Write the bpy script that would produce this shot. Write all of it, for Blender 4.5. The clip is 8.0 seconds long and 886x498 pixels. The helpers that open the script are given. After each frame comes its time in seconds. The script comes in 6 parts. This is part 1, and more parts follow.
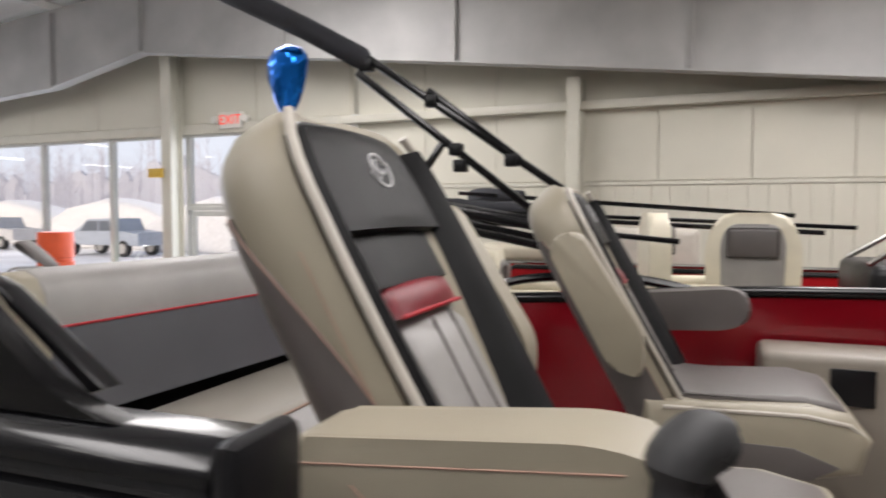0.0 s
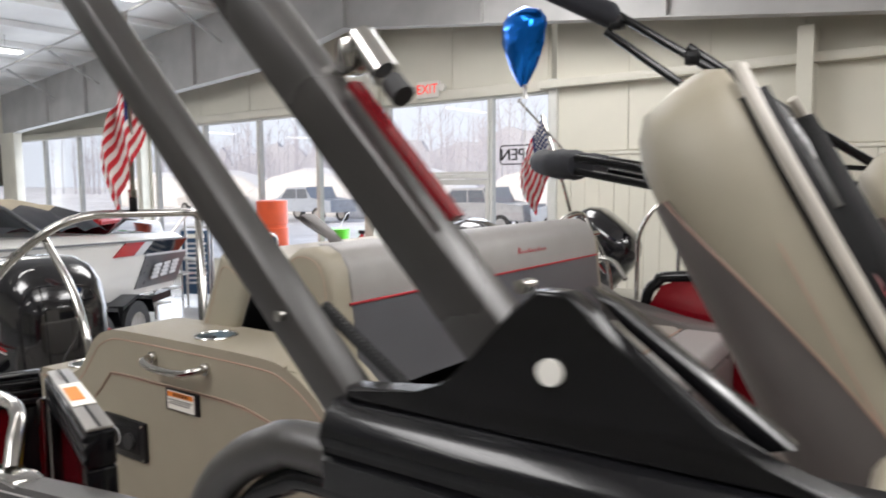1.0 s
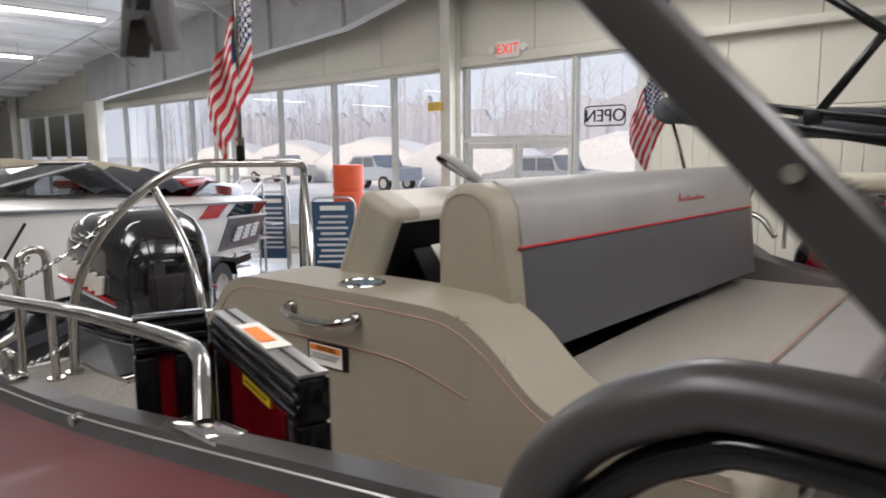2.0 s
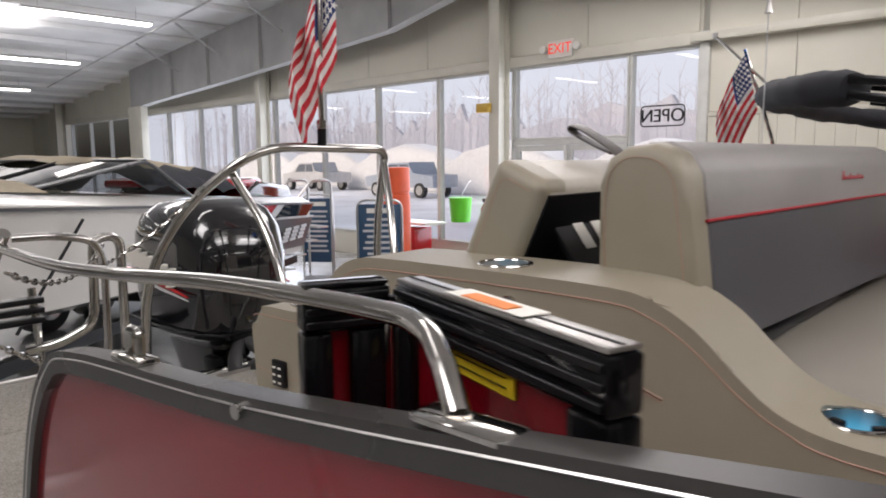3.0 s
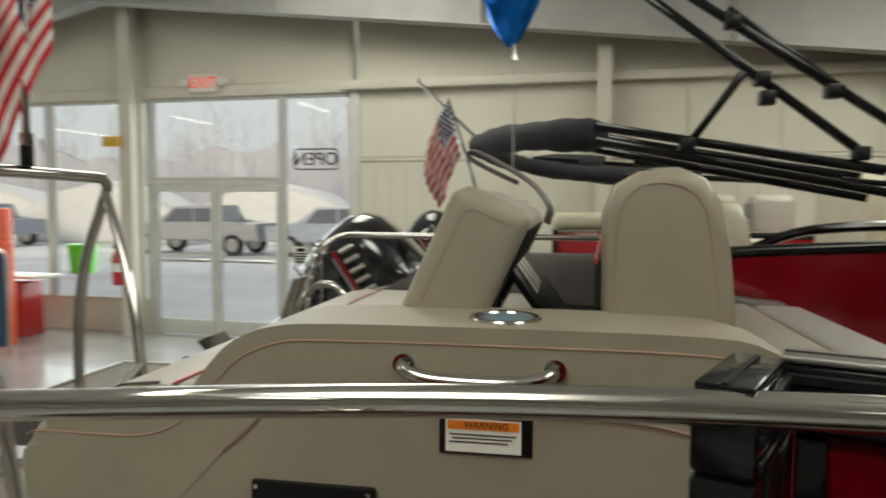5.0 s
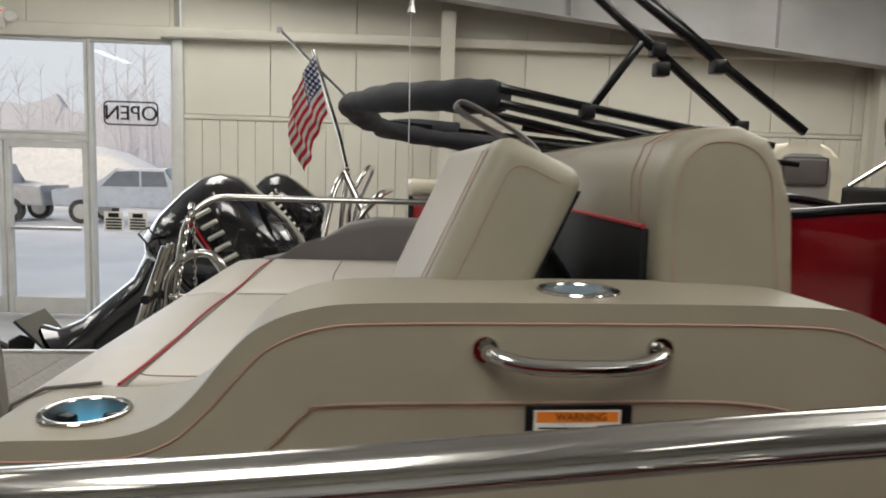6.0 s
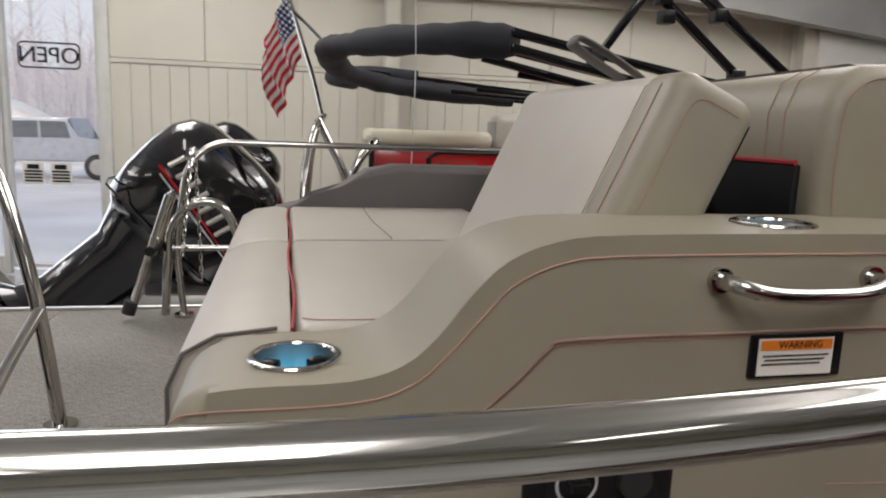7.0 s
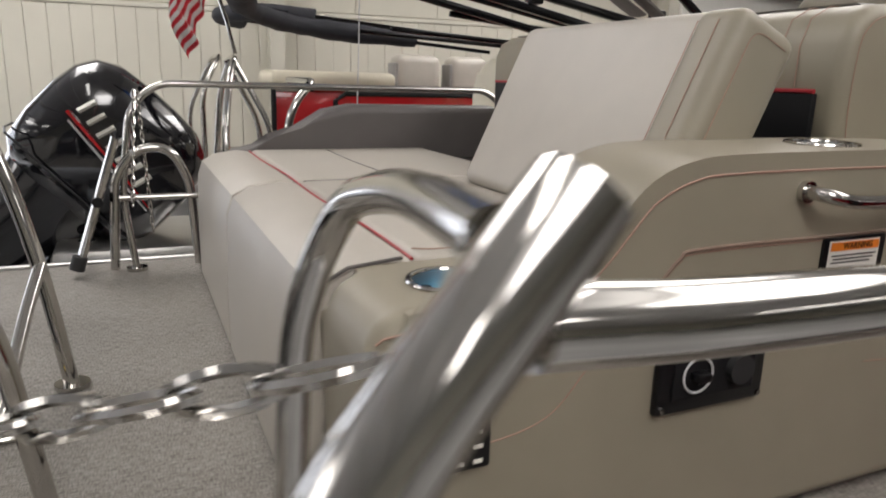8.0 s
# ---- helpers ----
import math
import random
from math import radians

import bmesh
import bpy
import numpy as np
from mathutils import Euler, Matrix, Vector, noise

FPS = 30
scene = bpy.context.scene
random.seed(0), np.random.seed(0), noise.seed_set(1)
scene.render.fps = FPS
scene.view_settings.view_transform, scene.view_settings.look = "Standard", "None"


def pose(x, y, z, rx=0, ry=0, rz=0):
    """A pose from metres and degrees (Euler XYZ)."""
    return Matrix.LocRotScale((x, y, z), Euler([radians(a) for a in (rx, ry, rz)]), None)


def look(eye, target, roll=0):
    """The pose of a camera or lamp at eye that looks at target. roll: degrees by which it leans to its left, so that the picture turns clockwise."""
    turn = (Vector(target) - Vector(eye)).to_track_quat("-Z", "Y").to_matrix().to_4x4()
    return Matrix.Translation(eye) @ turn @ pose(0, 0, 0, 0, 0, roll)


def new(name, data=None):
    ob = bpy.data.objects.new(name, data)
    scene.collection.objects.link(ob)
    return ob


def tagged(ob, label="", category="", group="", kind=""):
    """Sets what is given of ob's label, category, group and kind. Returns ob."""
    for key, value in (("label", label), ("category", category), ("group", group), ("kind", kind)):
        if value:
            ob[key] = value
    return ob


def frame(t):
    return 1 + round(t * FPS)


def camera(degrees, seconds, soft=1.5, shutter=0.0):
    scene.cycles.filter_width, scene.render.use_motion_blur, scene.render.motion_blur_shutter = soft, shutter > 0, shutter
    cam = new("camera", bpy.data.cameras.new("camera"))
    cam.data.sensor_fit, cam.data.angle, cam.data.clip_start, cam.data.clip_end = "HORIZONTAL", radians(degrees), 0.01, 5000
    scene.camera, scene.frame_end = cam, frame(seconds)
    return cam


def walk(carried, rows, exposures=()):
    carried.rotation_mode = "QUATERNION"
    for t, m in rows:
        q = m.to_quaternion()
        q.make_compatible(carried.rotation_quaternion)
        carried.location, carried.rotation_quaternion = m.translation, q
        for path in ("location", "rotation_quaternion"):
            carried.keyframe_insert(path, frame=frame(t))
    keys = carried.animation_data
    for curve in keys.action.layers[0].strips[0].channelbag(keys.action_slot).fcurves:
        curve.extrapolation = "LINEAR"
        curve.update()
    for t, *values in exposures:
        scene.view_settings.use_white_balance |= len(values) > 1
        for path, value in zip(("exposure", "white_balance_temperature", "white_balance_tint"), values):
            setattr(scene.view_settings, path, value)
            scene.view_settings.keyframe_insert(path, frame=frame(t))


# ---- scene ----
cam = camera(65.0, 8.0, soft=1.8, shutter=0.4)
PATH = [
    (0, (-0.124, 0.083, 2.035), (-0.809, 1.96, 1.932), 0.1),
    (0.5, (-0.290, 0.087, 2.042), (-1.245, 1.838, 1.898), -0.3),
    (1, (-0.484, 0.068, 2.052), (-1.602, 1.714, 1.855), -0.4),
    (1.5, (-0.657, 0.070, 2.014), (-1.858, 1.650, 1.769), -0.5),
    (2, (-0.825, 0.093, 1.956), (-2.078, 1.627, 1.676), -0.5),
    (3.5, (-1.346, 0.095, 1.836), (-2.682, 1.565, 1.606), -0.3),
    (4, (-1.542, 0.117, 1.831), (-2.840, 1.627, 1.650), -0.3),
    (4.5, (-1.717, 0.136, 1.813), (-2.679, 1.885, 1.685), -0.1),
    (5, (-1.915, 0.142, 1.824), (-2.261, 2.108, 1.696), 0.3),
    (6.5, (-2.472, 0.383, 1.775), (-2.187, 2.345, 1.510), 2.1),
    (7, (-2.670, 0.394, 1.756), (-2.226, 2.316, 1.422), 2.1),
    (7.5, (-2.855, 0.424, 1.749), (-2.203, 2.272, 1.342), 2.0),
    (8, (-3.022, 0.450, 1.729), (-2.222, 2.220, 1.254), 1.7),
]
walk(cam, [(t, look(eye, target, roll)) for t, eye, target, roll in PATH],
     exposures=[(0.0, 0.20, 6450, 15), (1.5, 0.38, 6300, 12), (2.0, 0.06, 6350, 14), (3.5, -0.06, 6450, 17), (4.0, -0.12, 6450, 12), (4.5, -0.10, 6550, 6), (5.0, -0.25, 7000, 2), (5.6, -0.08, 6800, 6), (6.5, -0.13, 6500, 12), (8.0, 0.04, 6500, 14)])

# ---- world and light ----
world = bpy.data.worlds.new("world")
scene.world = world
world.use_nodes = True
wn = world.node_tree
sky = wn.nodes.new("ShaderNodeTexSky")
sky.sky_type = "NISHITA"
sky.sun_disc = False
sky.sun_elevation, sky.sun_rotation = radians(28), radians(200)
sky.dust_density, sky.air_density, sky.ozone_density = 7.0, 1.0, 2.0
wn.nodes["Background"].inputs["Strength"].default_value = 0.15
wn.links.new(sky.outputs[0], wn.nodes["Background"].inputs["Color"])
sun = new("sun", bpy.data.lights.new("sun", "SUN"))
sun.data.energy, sun.data.angle, sun.data.color = 1.4, radians(14), (1.0, 0.97, 0.92)
sun.matrix_basis = look((-20, 40, 30), (-8, 12, 0))

BM = pose(0, 0, 0, 0, 0, -3.6)  # the hall stands a little askew to the boats
daylight = new("window_daylight", bpy.data.lights.new("window_daylight", "AREA"))  # the sky's light in the long window
daylight.data.shape, daylight.data.size, daylight.data.size_y = "RECTANGLE", 16.0, 2.6
daylight.data.energy, daylight.data.color = 280, (0.84, 0.91, 1.0)
daylight.matrix_basis = BM @ pose(-13.5, 8.40, 1.85, -90)


# ---- small modelling helpers ----
def finish(name, bm, material, parent=None, label="", M=None, angle=40, smooth=True):
    if M is not None:
        bm.transform(M)
    bmesh.ops.recalc_face_normals(bm, faces=bm.faces[:])
    me = bpy.data.meshes.new(name)
    bm.to_mesh(me)
    bm.free()
    for m in material if isinstance(material, (list, tuple)) else [material]:
        me.materials.append(m)
    if smooth:
        me.shade_smooth()
        me.set_sharp_from_angle(angle=radians(angle))
    ob = new(name, me)
    if parent is not None:
        ob.parent = parent
        if parent.type == "EMPTY":
            ob.matrix_parent_inverse = parent.matrix_basis.inverted()
    if label:
        ob["label"] = label
    return ob


part = finish


def thing(name, label, category, at=(0, 0, 0), group="", kind=""):
    ob = new(name)
    ob.empty_display_size = 0.1
    ob.matrix_basis = Matrix.Translation(at)
    return tagged(ob, label, category, group, kind)


def box(bm, x0, x1, y0, y1, z0, z1, bevel=0.0, seg=2, M=None):
    vs = [bm.verts.new((x, y, z)) for z in (z0, z1) for y in (y0, y1) for x in (x0, x1)]
    fs = [bm.faces.new([vs[i] for i in f]) for f in ((0, 2, 3, 1), (4, 5, 7, 6), (0, 1, 5, 4), (2, 6, 7, 3), (0, 4, 6, 2), (1, 3, 7, 5))]
    if M is not None:
        bmesh.ops.transform(bm, matrix=M, verts=vs)
    if bevel > 0:
        es = list({e for f in fs for e in f.edges})
        bmesh.ops.bevel(bm, geom=es, offset=bevel, segments=seg, profile=0.5, affect="EDGES")
    return bm


def boxes(*rows, bevel=0.0, seg=2, M=None):
    bm = bmesh.new()
    for r in rows:
        box(bm, *r, bevel=bevel, seg=seg, M=M)
    return bm


def prism(pts, a, b, axis="y", bevel=0.0, seg=3, M=None):
    """A closed outline, drawn in the plane across the axis, pushed along it from a to b, with rounded rims."""
    bm = bmesh.new()
    put = {"y": lambda p, d: (p[0], d, p[1]), "x": lambda p, d: (d, p[0], p[1]), "z": lambda p, d: (p[0], p[1], d)}[axis]
    r0 = [bm.verts.new(put(p, a)) for p in pts]
    r1 = [bm.verts.new(put(p, b)) for p in pts]
    n = len(pts)
    c0, c1 = bm.faces.new(r0), bm.faces.new(r1[::-1])
    for i in range(n):
        bm.faces.new((r0[i], r0[(i + 1) % n], r1[(i + 1) % n], r1[i]))
    if bevel > 0:
        bmesh.ops.bevel(bm, geom=list(c0.edges) + list(c1.edges), offset=bevel, segments=seg, profile=0.5, affect="EDGES")
    if M is not None:
        bm.transform(M)
    return bm


def fillet(pts, rad, n=5):
    pts = [Vector(p) for p in pts]
    out = [pts[0]]
    for a, b, c in zip(pts, pts[1:], pts[2:]):
        u, v = (a - b), (c - b)
        d = min(rad, u.length * 0.48, v.length * 0.48)
        p, q = b + u.normalized() * d, b + v.normalized() * d
        for i in range(n + 1):
            k = i / n
            out.append(p * (1 - k) ** 2 + b * 2 * k * (1 - k) + q * k * k)
    out.append(pts[-1])
    return out


def smooth_line(pts, n=6):
    """A smooth line through the points."""
    P = [Vector(p) for p in pts]
    P = [P[0] * 2 - P[1]] + P + [P[-1] * 2 - P[-2]]
    out = []
    for i in range(1, len(P) - 2):
        a, b, c, d = P[i - 1:i + 3]
        for k in range(n):
            t = k / n
            out.append(0.5 * (2 * b + (c - a) * t + (2 * a - 5 * b + 4 * c - d) * t * t + (3 * b - a - 3 * c + d) * t ** 3))
    out.append(P[-2])
    return out


def sweep(pts, r, seg=10, bm=None, cap=True, flat=1.0, closed=False, up=None, phase=0.0):
    """A round or oval bar along a line of points."""
    bm = bm or bmesh.new()
    pts = [Vector(p) for p in pts]
    n = len(pts)
    rings, prev = [], None
    for i, p in enumerate(pts):
        a = pts[i - 1] if (i or closed) else p
        b = pts[(i + 1) % n] if (i < n - 1 or closed) else p
        t = (b - a).normalized()
        if prev is None:
            h = Vector(up) if up else (Vector((0, 0, 1)) if abs(t.z) < 0.9 else Vector((1, 0, 0)))
        else:
            h = prev
        h = (h - t * h.dot(t)).normalized()
        prev = h
        s = t.cross(h)
        rr = r[i] if isinstance(r, (list, tuple)) else r
        rings.append([bm.verts.new(p + (h * math.cos(2 * math.pi * k / seg + phase) * flat + s * math.sin(2 * math.pi * k / seg + phase)) * rr) for k in range(seg)])
    for i in range(n if closed else n - 1):
        A, B = rings[i], rings[(i + 1) % n]
        for k in range(seg):
            bm.faces.new((A[k], A[(k + 1) % seg], B[(k + 1) % seg], B[k]))
    if cap and not closed:
        bm.faces.new(rings[0][::-1])
        bm.faces.new(rings[-1])
    return bm


def loft(rings, bm=None, caps=True, closed=True):
    """A skin over rings of the same number of points."""
    bm = bm or bmesh.new()
    R = [[bm.verts.new(p) for p in ring] for ring in rings]
    n = len(R[0])
    for A, B in zip(R, R[1:]):
        for k in range(n if closed else n - 1):
            bm.faces.new((A[k], A[(k + 1) % n], B[(k + 1) % n], B[k]))
    if caps and closed:
        bm.faces.new(R[0][::-1])
        bm.faces.new(R[-1])
    return bm


def disc(bm, c, r, h, seg=20, M=None, r2=None):
    bmesh.ops.create_cone(bm, cap_ends=True, segments=seg, radius1=r, radius2=r if r2 is None else r2, depth=h, matrix=(M or Matrix()) @ Matrix.Translation(c))
    return bm


def square_bar(a, b, w, h, bm=None, up=(0, 0, 1), bevel=0.0):
    """A straight bar of oblong section from a to b."""
    bm = bm or bmesh.new()
    a, b = Vector(a), Vector(b)
    t = (b - a).normalized()
    u = Vector(up)
    u = (u - t * u.dot(t)).normalized()
    s = t.cross(u)
    M = Matrix.Translation(a) @ Matrix((t, s, u)).transposed().to_4x4()
    return box(bm, 0, (b - a).length, -w / 2, w / 2, -h / 2, h / 2, bevel=bevel, M=M)


def words(text, size, M, depth=0.001):
    """Lettering as a mesh."""
    cu = bpy.data.curves.new("lettering", "FONT")
    cu.body, cu.size, cu.extrude, cu.align_x, cu.align_y = text, size, depth, "CENTER", "CENTER"
    ob = bpy.data.objects.new("lettering", cu)
    scene.collection.objects.link(ob)
    bpy.context.view_layer.update()
    me = bpy.data.meshes.new_from_object(ob)
    bpy.data.objects.remove(ob)
    bm = bmesh.new()
    bm.from_mesh(me)
    bpy.data.meshes.remove(me)
    bm.transform(M)
    return bm


# ---- materials ----
def mat(name, color, rough=0.5, metal=0.0, spread=0.06, scale=6.0, grain=0.0, grain_scale=400.0, coat=0.0, rough_spread=0.08, fine=0.0, spec=0.5):
    m = bpy.data.materials.new(name)
    m.use_nodes = True
    nt = m.node_tree
    N, L = nt.nodes, nt.links
    b = N["Principled BSDF"]
    co = N.new("ShaderNodeTexCoord")
    big = N.new("ShaderNodeTexNoise")
    big.inputs["Scale"].default_value, big.inputs["Detail"].default_value = scale, 5.0
    L.new(co.outputs["Object"], big.inputs["Vector"])
    small = N.new("ShaderNodeTexNoise")
    small.inputs["Scale"].default_value, small.inputs["Detail"].default_value = grain_scale, 3.0
    L.new(co.outputs["Object"], small.inputs["Vector"])
    mix = N.new("ShaderNodeMath")
    mix.operation = "MULTIPLY_ADD"
    L.new(small.outputs["Fac"], mix.inputs[0])
    mix.inputs[1].default_value = fine
    L.new(big.outputs["Fac"], mix.inputs[2])
    ramp = N.new("ShaderNodeValToRGB")
    lo = [max(0.0, c * (1 - spread * 2)) for c in color]
    hi = [min(1.0, c * (1 + spread * 2)) for c in color]
    ramp.color_ramp.elements[0].position, ramp.color_ramp.elements[1].position = 0.25 + fine * 0.25, 0.75 + fine * 0.75
    ramp.color_ramp.elements[0].color, ramp.color_ramp.elements[1].color = (*lo, 1), (*hi, 1)
    L.new(mix.outputs[0], ramp.inputs[0])
    L.new(ramp.outputs[0], b.inputs["Base Color"])
    b.inputs["Metallic"].default_value = metal
    b.inputs["Specular IOR Level"].default_value = spec
    rr = N.new("ShaderNodeMapRange")
    rr.inputs["To Min"].default_value, rr.inputs["To Max"].default_value = max(0.02, rough - rough_spread), min(1, rough + rough_spread)
    L.new(big.outputs["Fac"], rr.inputs["Value"])
    L.new(rr.outputs[0], b.inputs["Roughness"])
    b.inputs["Coat Weight"].default_value = coat
    b.inputs["Coat Roughness"].default_value = 0.04
    if grain > 0:
        bump = N.new("ShaderNodeBump")
        bump.inputs["Strength"].default_value, bump.inputs["Distance"].default_value = grain, 0.002
        L.new(small.outputs["Fac"], bump.inputs["Height"])
        L.new(bump.outputs[0], b.inputs["Normal"])
    return m


def glow(name, color, strength):
    m = bpy.data.materials.new(name)
    m.use_nodes = True
    b = m.node_tree.nodes["Principled BSDF"]
    b.inputs["Base Color"].default_value = (0.0, 0.0, 0.0, 1)
    b.inputs["Emission Color"].default_value = (*color, 1)
    b.inputs["Emission Strength"].default_value = strength
    return m


def glass(name, tint=(1, 1, 1), rough=0.0):
    m = bpy.data.materials.new(name)
    m.use_nodes = True
    nt = m.node_tree
    N, L = nt.nodes, nt.links
    out = N["Material Output"]
    tr, gl, mx, lw, pw = N.new("ShaderNodeBsdfTransparent"), N.new("ShaderNodeBsdfGlossy"), N.new("ShaderNodeMixShader"), N.new("ShaderNodeLayerWeight"), N.new("ShaderNodeMath")
    tr.inputs[0].default_value = (*tint, 1)
    gl.inputs["Roughness"].default_value = rough + 0.01
    pw.operation = "POWER"
    L.new(lw.outputs["Facing"], pw.inputs[0])
    pw.inputs[1].default_value = 3.5
    sc = N.new("ShaderNodeMath")
    sc.operation = "MULTIPLY_ADD"
    L.new(pw.outputs[0], sc.inputs[0])
    sc.inputs[1].default_value, sc.inputs[2].default_value = 0.5, 0.03
    fr = sc
    L.new(fr.outputs[0], mx.inputs[0])
    L.new(tr.outputs[0], mx.inputs[1])
    L.new(gl.outputs[0], mx.inputs[2])
    L.new(mx.outputs[0], out.inputs[0])
    return m


BEIGE = mat("beige vinyl", (0.28, 0.25, 0.19), 0.42, spread=0.03, scale=9, grain=0.25, grain_scale=900)
PALE = mat("pale taupe vinyl", (0.45, 0.417, 0.365), 0.40, spread=0.03, scale=9, grain=0.25, grain_scale=900)
TAUPE = mat("taupe grey vinyl", (0.103, 0.092, 0.088), 0.42, spread=0.05, scale=9, grain=0.3, grain_scale=900)
GREYV = mat("silver grey vinyl", (0.275, 0.263, 0.253), 0.38, spread=0.05, scale=9, grain=0.3, grain_scale=900)
CHAR = mat("charcoal vinyl", (0.0055, 0.0055, 0.0062), 0.42, spread=0.1, scale=9, grain=0.3, grain_scale=900, spec=0.2)
RIBBON = mat("dark grey pleated vinyl", (0.05, 0.05, 0.055), 0.45, spread=0.1, grain=0.4, grain_scale=700)
WINE = mat("wine red vinyl", (0.17, 0.012, 0.020), 0.34, spread=0.06, grain=0.3, grain_scale=900)
WELT = mat("red piping", (0.38, 0.02, 0.03), 0.5)
STITCH = mat("pinkish thread", (0.36, 0.22, 0.17), 0.7)
BLACK = mat("black anodised aluminium", (0.005, 0.005, 0.006), 0.15, metal=0.0, spread=0.12, coat=0.2, scale=3, spec=0.3)
SATIN = mat("graphite powder coat", (0.042, 0.039, 0.037), 0.28, spread=0.1, scale=4, grain=0.1, grain_scale=1500)
GLOSSY = mat("black powder coat", (0.006, 0.0058, 0.0062), 0.2, spread=0.1, scale=4, grain=0.08, grain_scale=1500, spec=0.25)
PLASTIC = mat("black plastic", (0.005, 0.005, 0.006), 0.33, spread=0.15, grain=0.15, grain_scale=1200, spec=0.3)
RUBBER = mat("black rubber", (0.02, 0.02, 0.021), 0.6, spread=0.15)
NAVY = mat("black canvas", (0.014, 0.015, 0.021), 0.75, spread=0.2, scale=14, grain=0.5, grain_scale=1200)
CHROME = mat("polished stainless steel", (0.54, 0.525, 0.50), 0.075, metal=1.0, spread=0.02, rough_spread=0.05, scale=10)
ALU = mat("brushed aluminium", (0.60, 0.59, 0.57), 0.34, metal=1.0, spread=0.05, grain=0.1)
RED = mat("metallic red panel", (0.23, 0.003, 0.010), 0.18, metal=0.35, spread=0.05, scale=2, coat=0.8, grain=0.03, grain_scale=2500)
RED2 = mat("gloss red gelcoat", (0.42, 0.012, 0.016), 0.2, spread=0.04, coat=0.6)
WHITE = mat("white gelcoat", (0.72, 0.70, 0.66), 0.22, spread=0.03, scale=1.5, coat=0.4)
COVER = mat("tan boat cover cloth", (0.40, 0.34, 0.24), 0.8, spread=0.1, scale=5, grain=0.4, grain_scale=500)
GLOSSB = mat("gloss black cowl paint", (0.006, 0.006, 0.008), 0.10, spread=0.1, coat=1.0, rough_spread=0.03)


def woven(name, dark, light):
    """Flat woven vinyl: long threads both ways, each thread of its own tone."""
    m = bpy.data.materials.new(name)
    m.use_nodes = True
    N, L = m.node_tree.nodes, m.node_tree.links
    b = N["Principled BSDF"]
    co = N.new("ShaderNodeTexCoord")
    fac = []
    for sx, sy in ((38.0, 520.0), (430.0, 60.0)):
        mp = N.new("ShaderNodeMapping")
        mp.inputs["Scale"].default_value = (sx, sy, 1.0)
        L.new(co.outputs["Object"], mp.inputs["Vector"])
        no = N.new("ShaderNodeTexNoise")
        no.inputs["Scale"].default_value, no.inputs["Detail"].default_value = 1.0, 3.0
        L.new(mp.outputs[0], no.inputs["Vector"])
        fac.append(no.outputs["Fac"])
    stain = N.new("ShaderNodeTexNoise")
    stain.inputs["Scale"].default_value, stain.inputs["Detail"].default_value = 3.0, 4.0
    L.new(co.outputs["Object"], stain.inputs["Vector"])
    ad = N.new("ShaderNodeMath")
    ad.operation = "ADD"
    L.new(fac[0], ad.inputs[0])
    L.new(fac[1], ad.inputs[1])
    ad2 = N.new("ShaderNodeMath")
    ad2.operation = "MULTIPLY_ADD"
    L.new(stain.outputs["Fac"], ad2.inputs[0])
    ad2.inputs[1].default_value = 0.3
    L.new(ad.outputs[0], ad2.inputs[2])
    ramp = N.new("ShaderNodeMapRange")
    ramp.inputs["From Min"].default_value, ramp.inputs["From Max"].default_value = 0.92, 1.38
    L.new(ad2.outputs[0], ramp.inputs["Value"])
    mix = N.new("ShaderNodeMix")
    mix.data_type = "RGBA"
    L.new(ramp.outputs[0], mix.inputs["Factor"])
    mix.inputs["A"].default_value, mix.inputs["B"].default_value = (*dark, 1), (*light, 1)
    L.new(mix.outputs["Result"], b.inputs["Base Color"])
    b.inputs["Roughness"].default_value = 0.72
    bump = N.new("ShaderNodeBump")
    bump.inputs["Strength"].default_value, bump.inputs["Distance"].default_value = 0.8, 0.002
    L.new(ad.outputs[0], bump.inputs["Height"])
    L.new(bump.outputs[0], b.inputs["Normal"])
    return m


DECK = woven("woven grey taupe deck vinyl", (0.12, 0.107, 0.092), (0.35, 0.325, 0.29))
WALLM = mat("cream wall cladding", (0.66, 0.635, 0.545), 0.55, spread=0.03, scale=1.2, grain=0.05, grain_scale=60)
TRIM = mat("cream painted trim", (0.63, 0.605, 0.525), 0.5, spread=0.04, scale=2)
STEEL = mat("grey primed structural steel", (0.41, 0.405, 0.398), 0.6, spread=0.08, scale=1.5, grain=0.1, grain_scale=90)
COLM = mat("cream painted column", (0.60, 0.58, 0.50), 0.5, spread=0.05, scale=2)
CEIL = mat("white faced roof insulation", (0.82, 0.815, 0.80), 0.7, spread=0.05, scale=0.8, grain=0.3, grain_scale=12)
FLOORM = mat("sealed grey concrete", (0.33, 0.33, 0.33), 0.22, spread=0.12, scale=0.9, coat=0.3, grain=0.05, grain_scale=80)
FRAMEM = mat("white aluminium window frame", (0.60, 0.60, 0.57), 0.45, spread=0.04)
GREY = mat("grey gelcoat", (0.10, 0.10, 0.105), 0.3, spread=0.06, coat=0.4)
PAPER = mat("white label", (0.78, 0.76, 0.70), 0.5, spread=0.02)
INK = mat("black ink", (0.008, 0.008, 0.009), 0.6, spec=0.25)
ORANGE = mat("orange print", (0.80, 0.22, 0.02), 0.5, spread=0.02)
YELLOW = mat("yellow sticker", (0.80, 0.58, 0.02), 0.45, spread=0.02)
SILVER = mat("silver print", (0.55, 0.55, 0.56), 0.4, spread=0.04)
CUPG = glow("lit cup holder well", (0.02, 0.46, 0.80), 1.7)
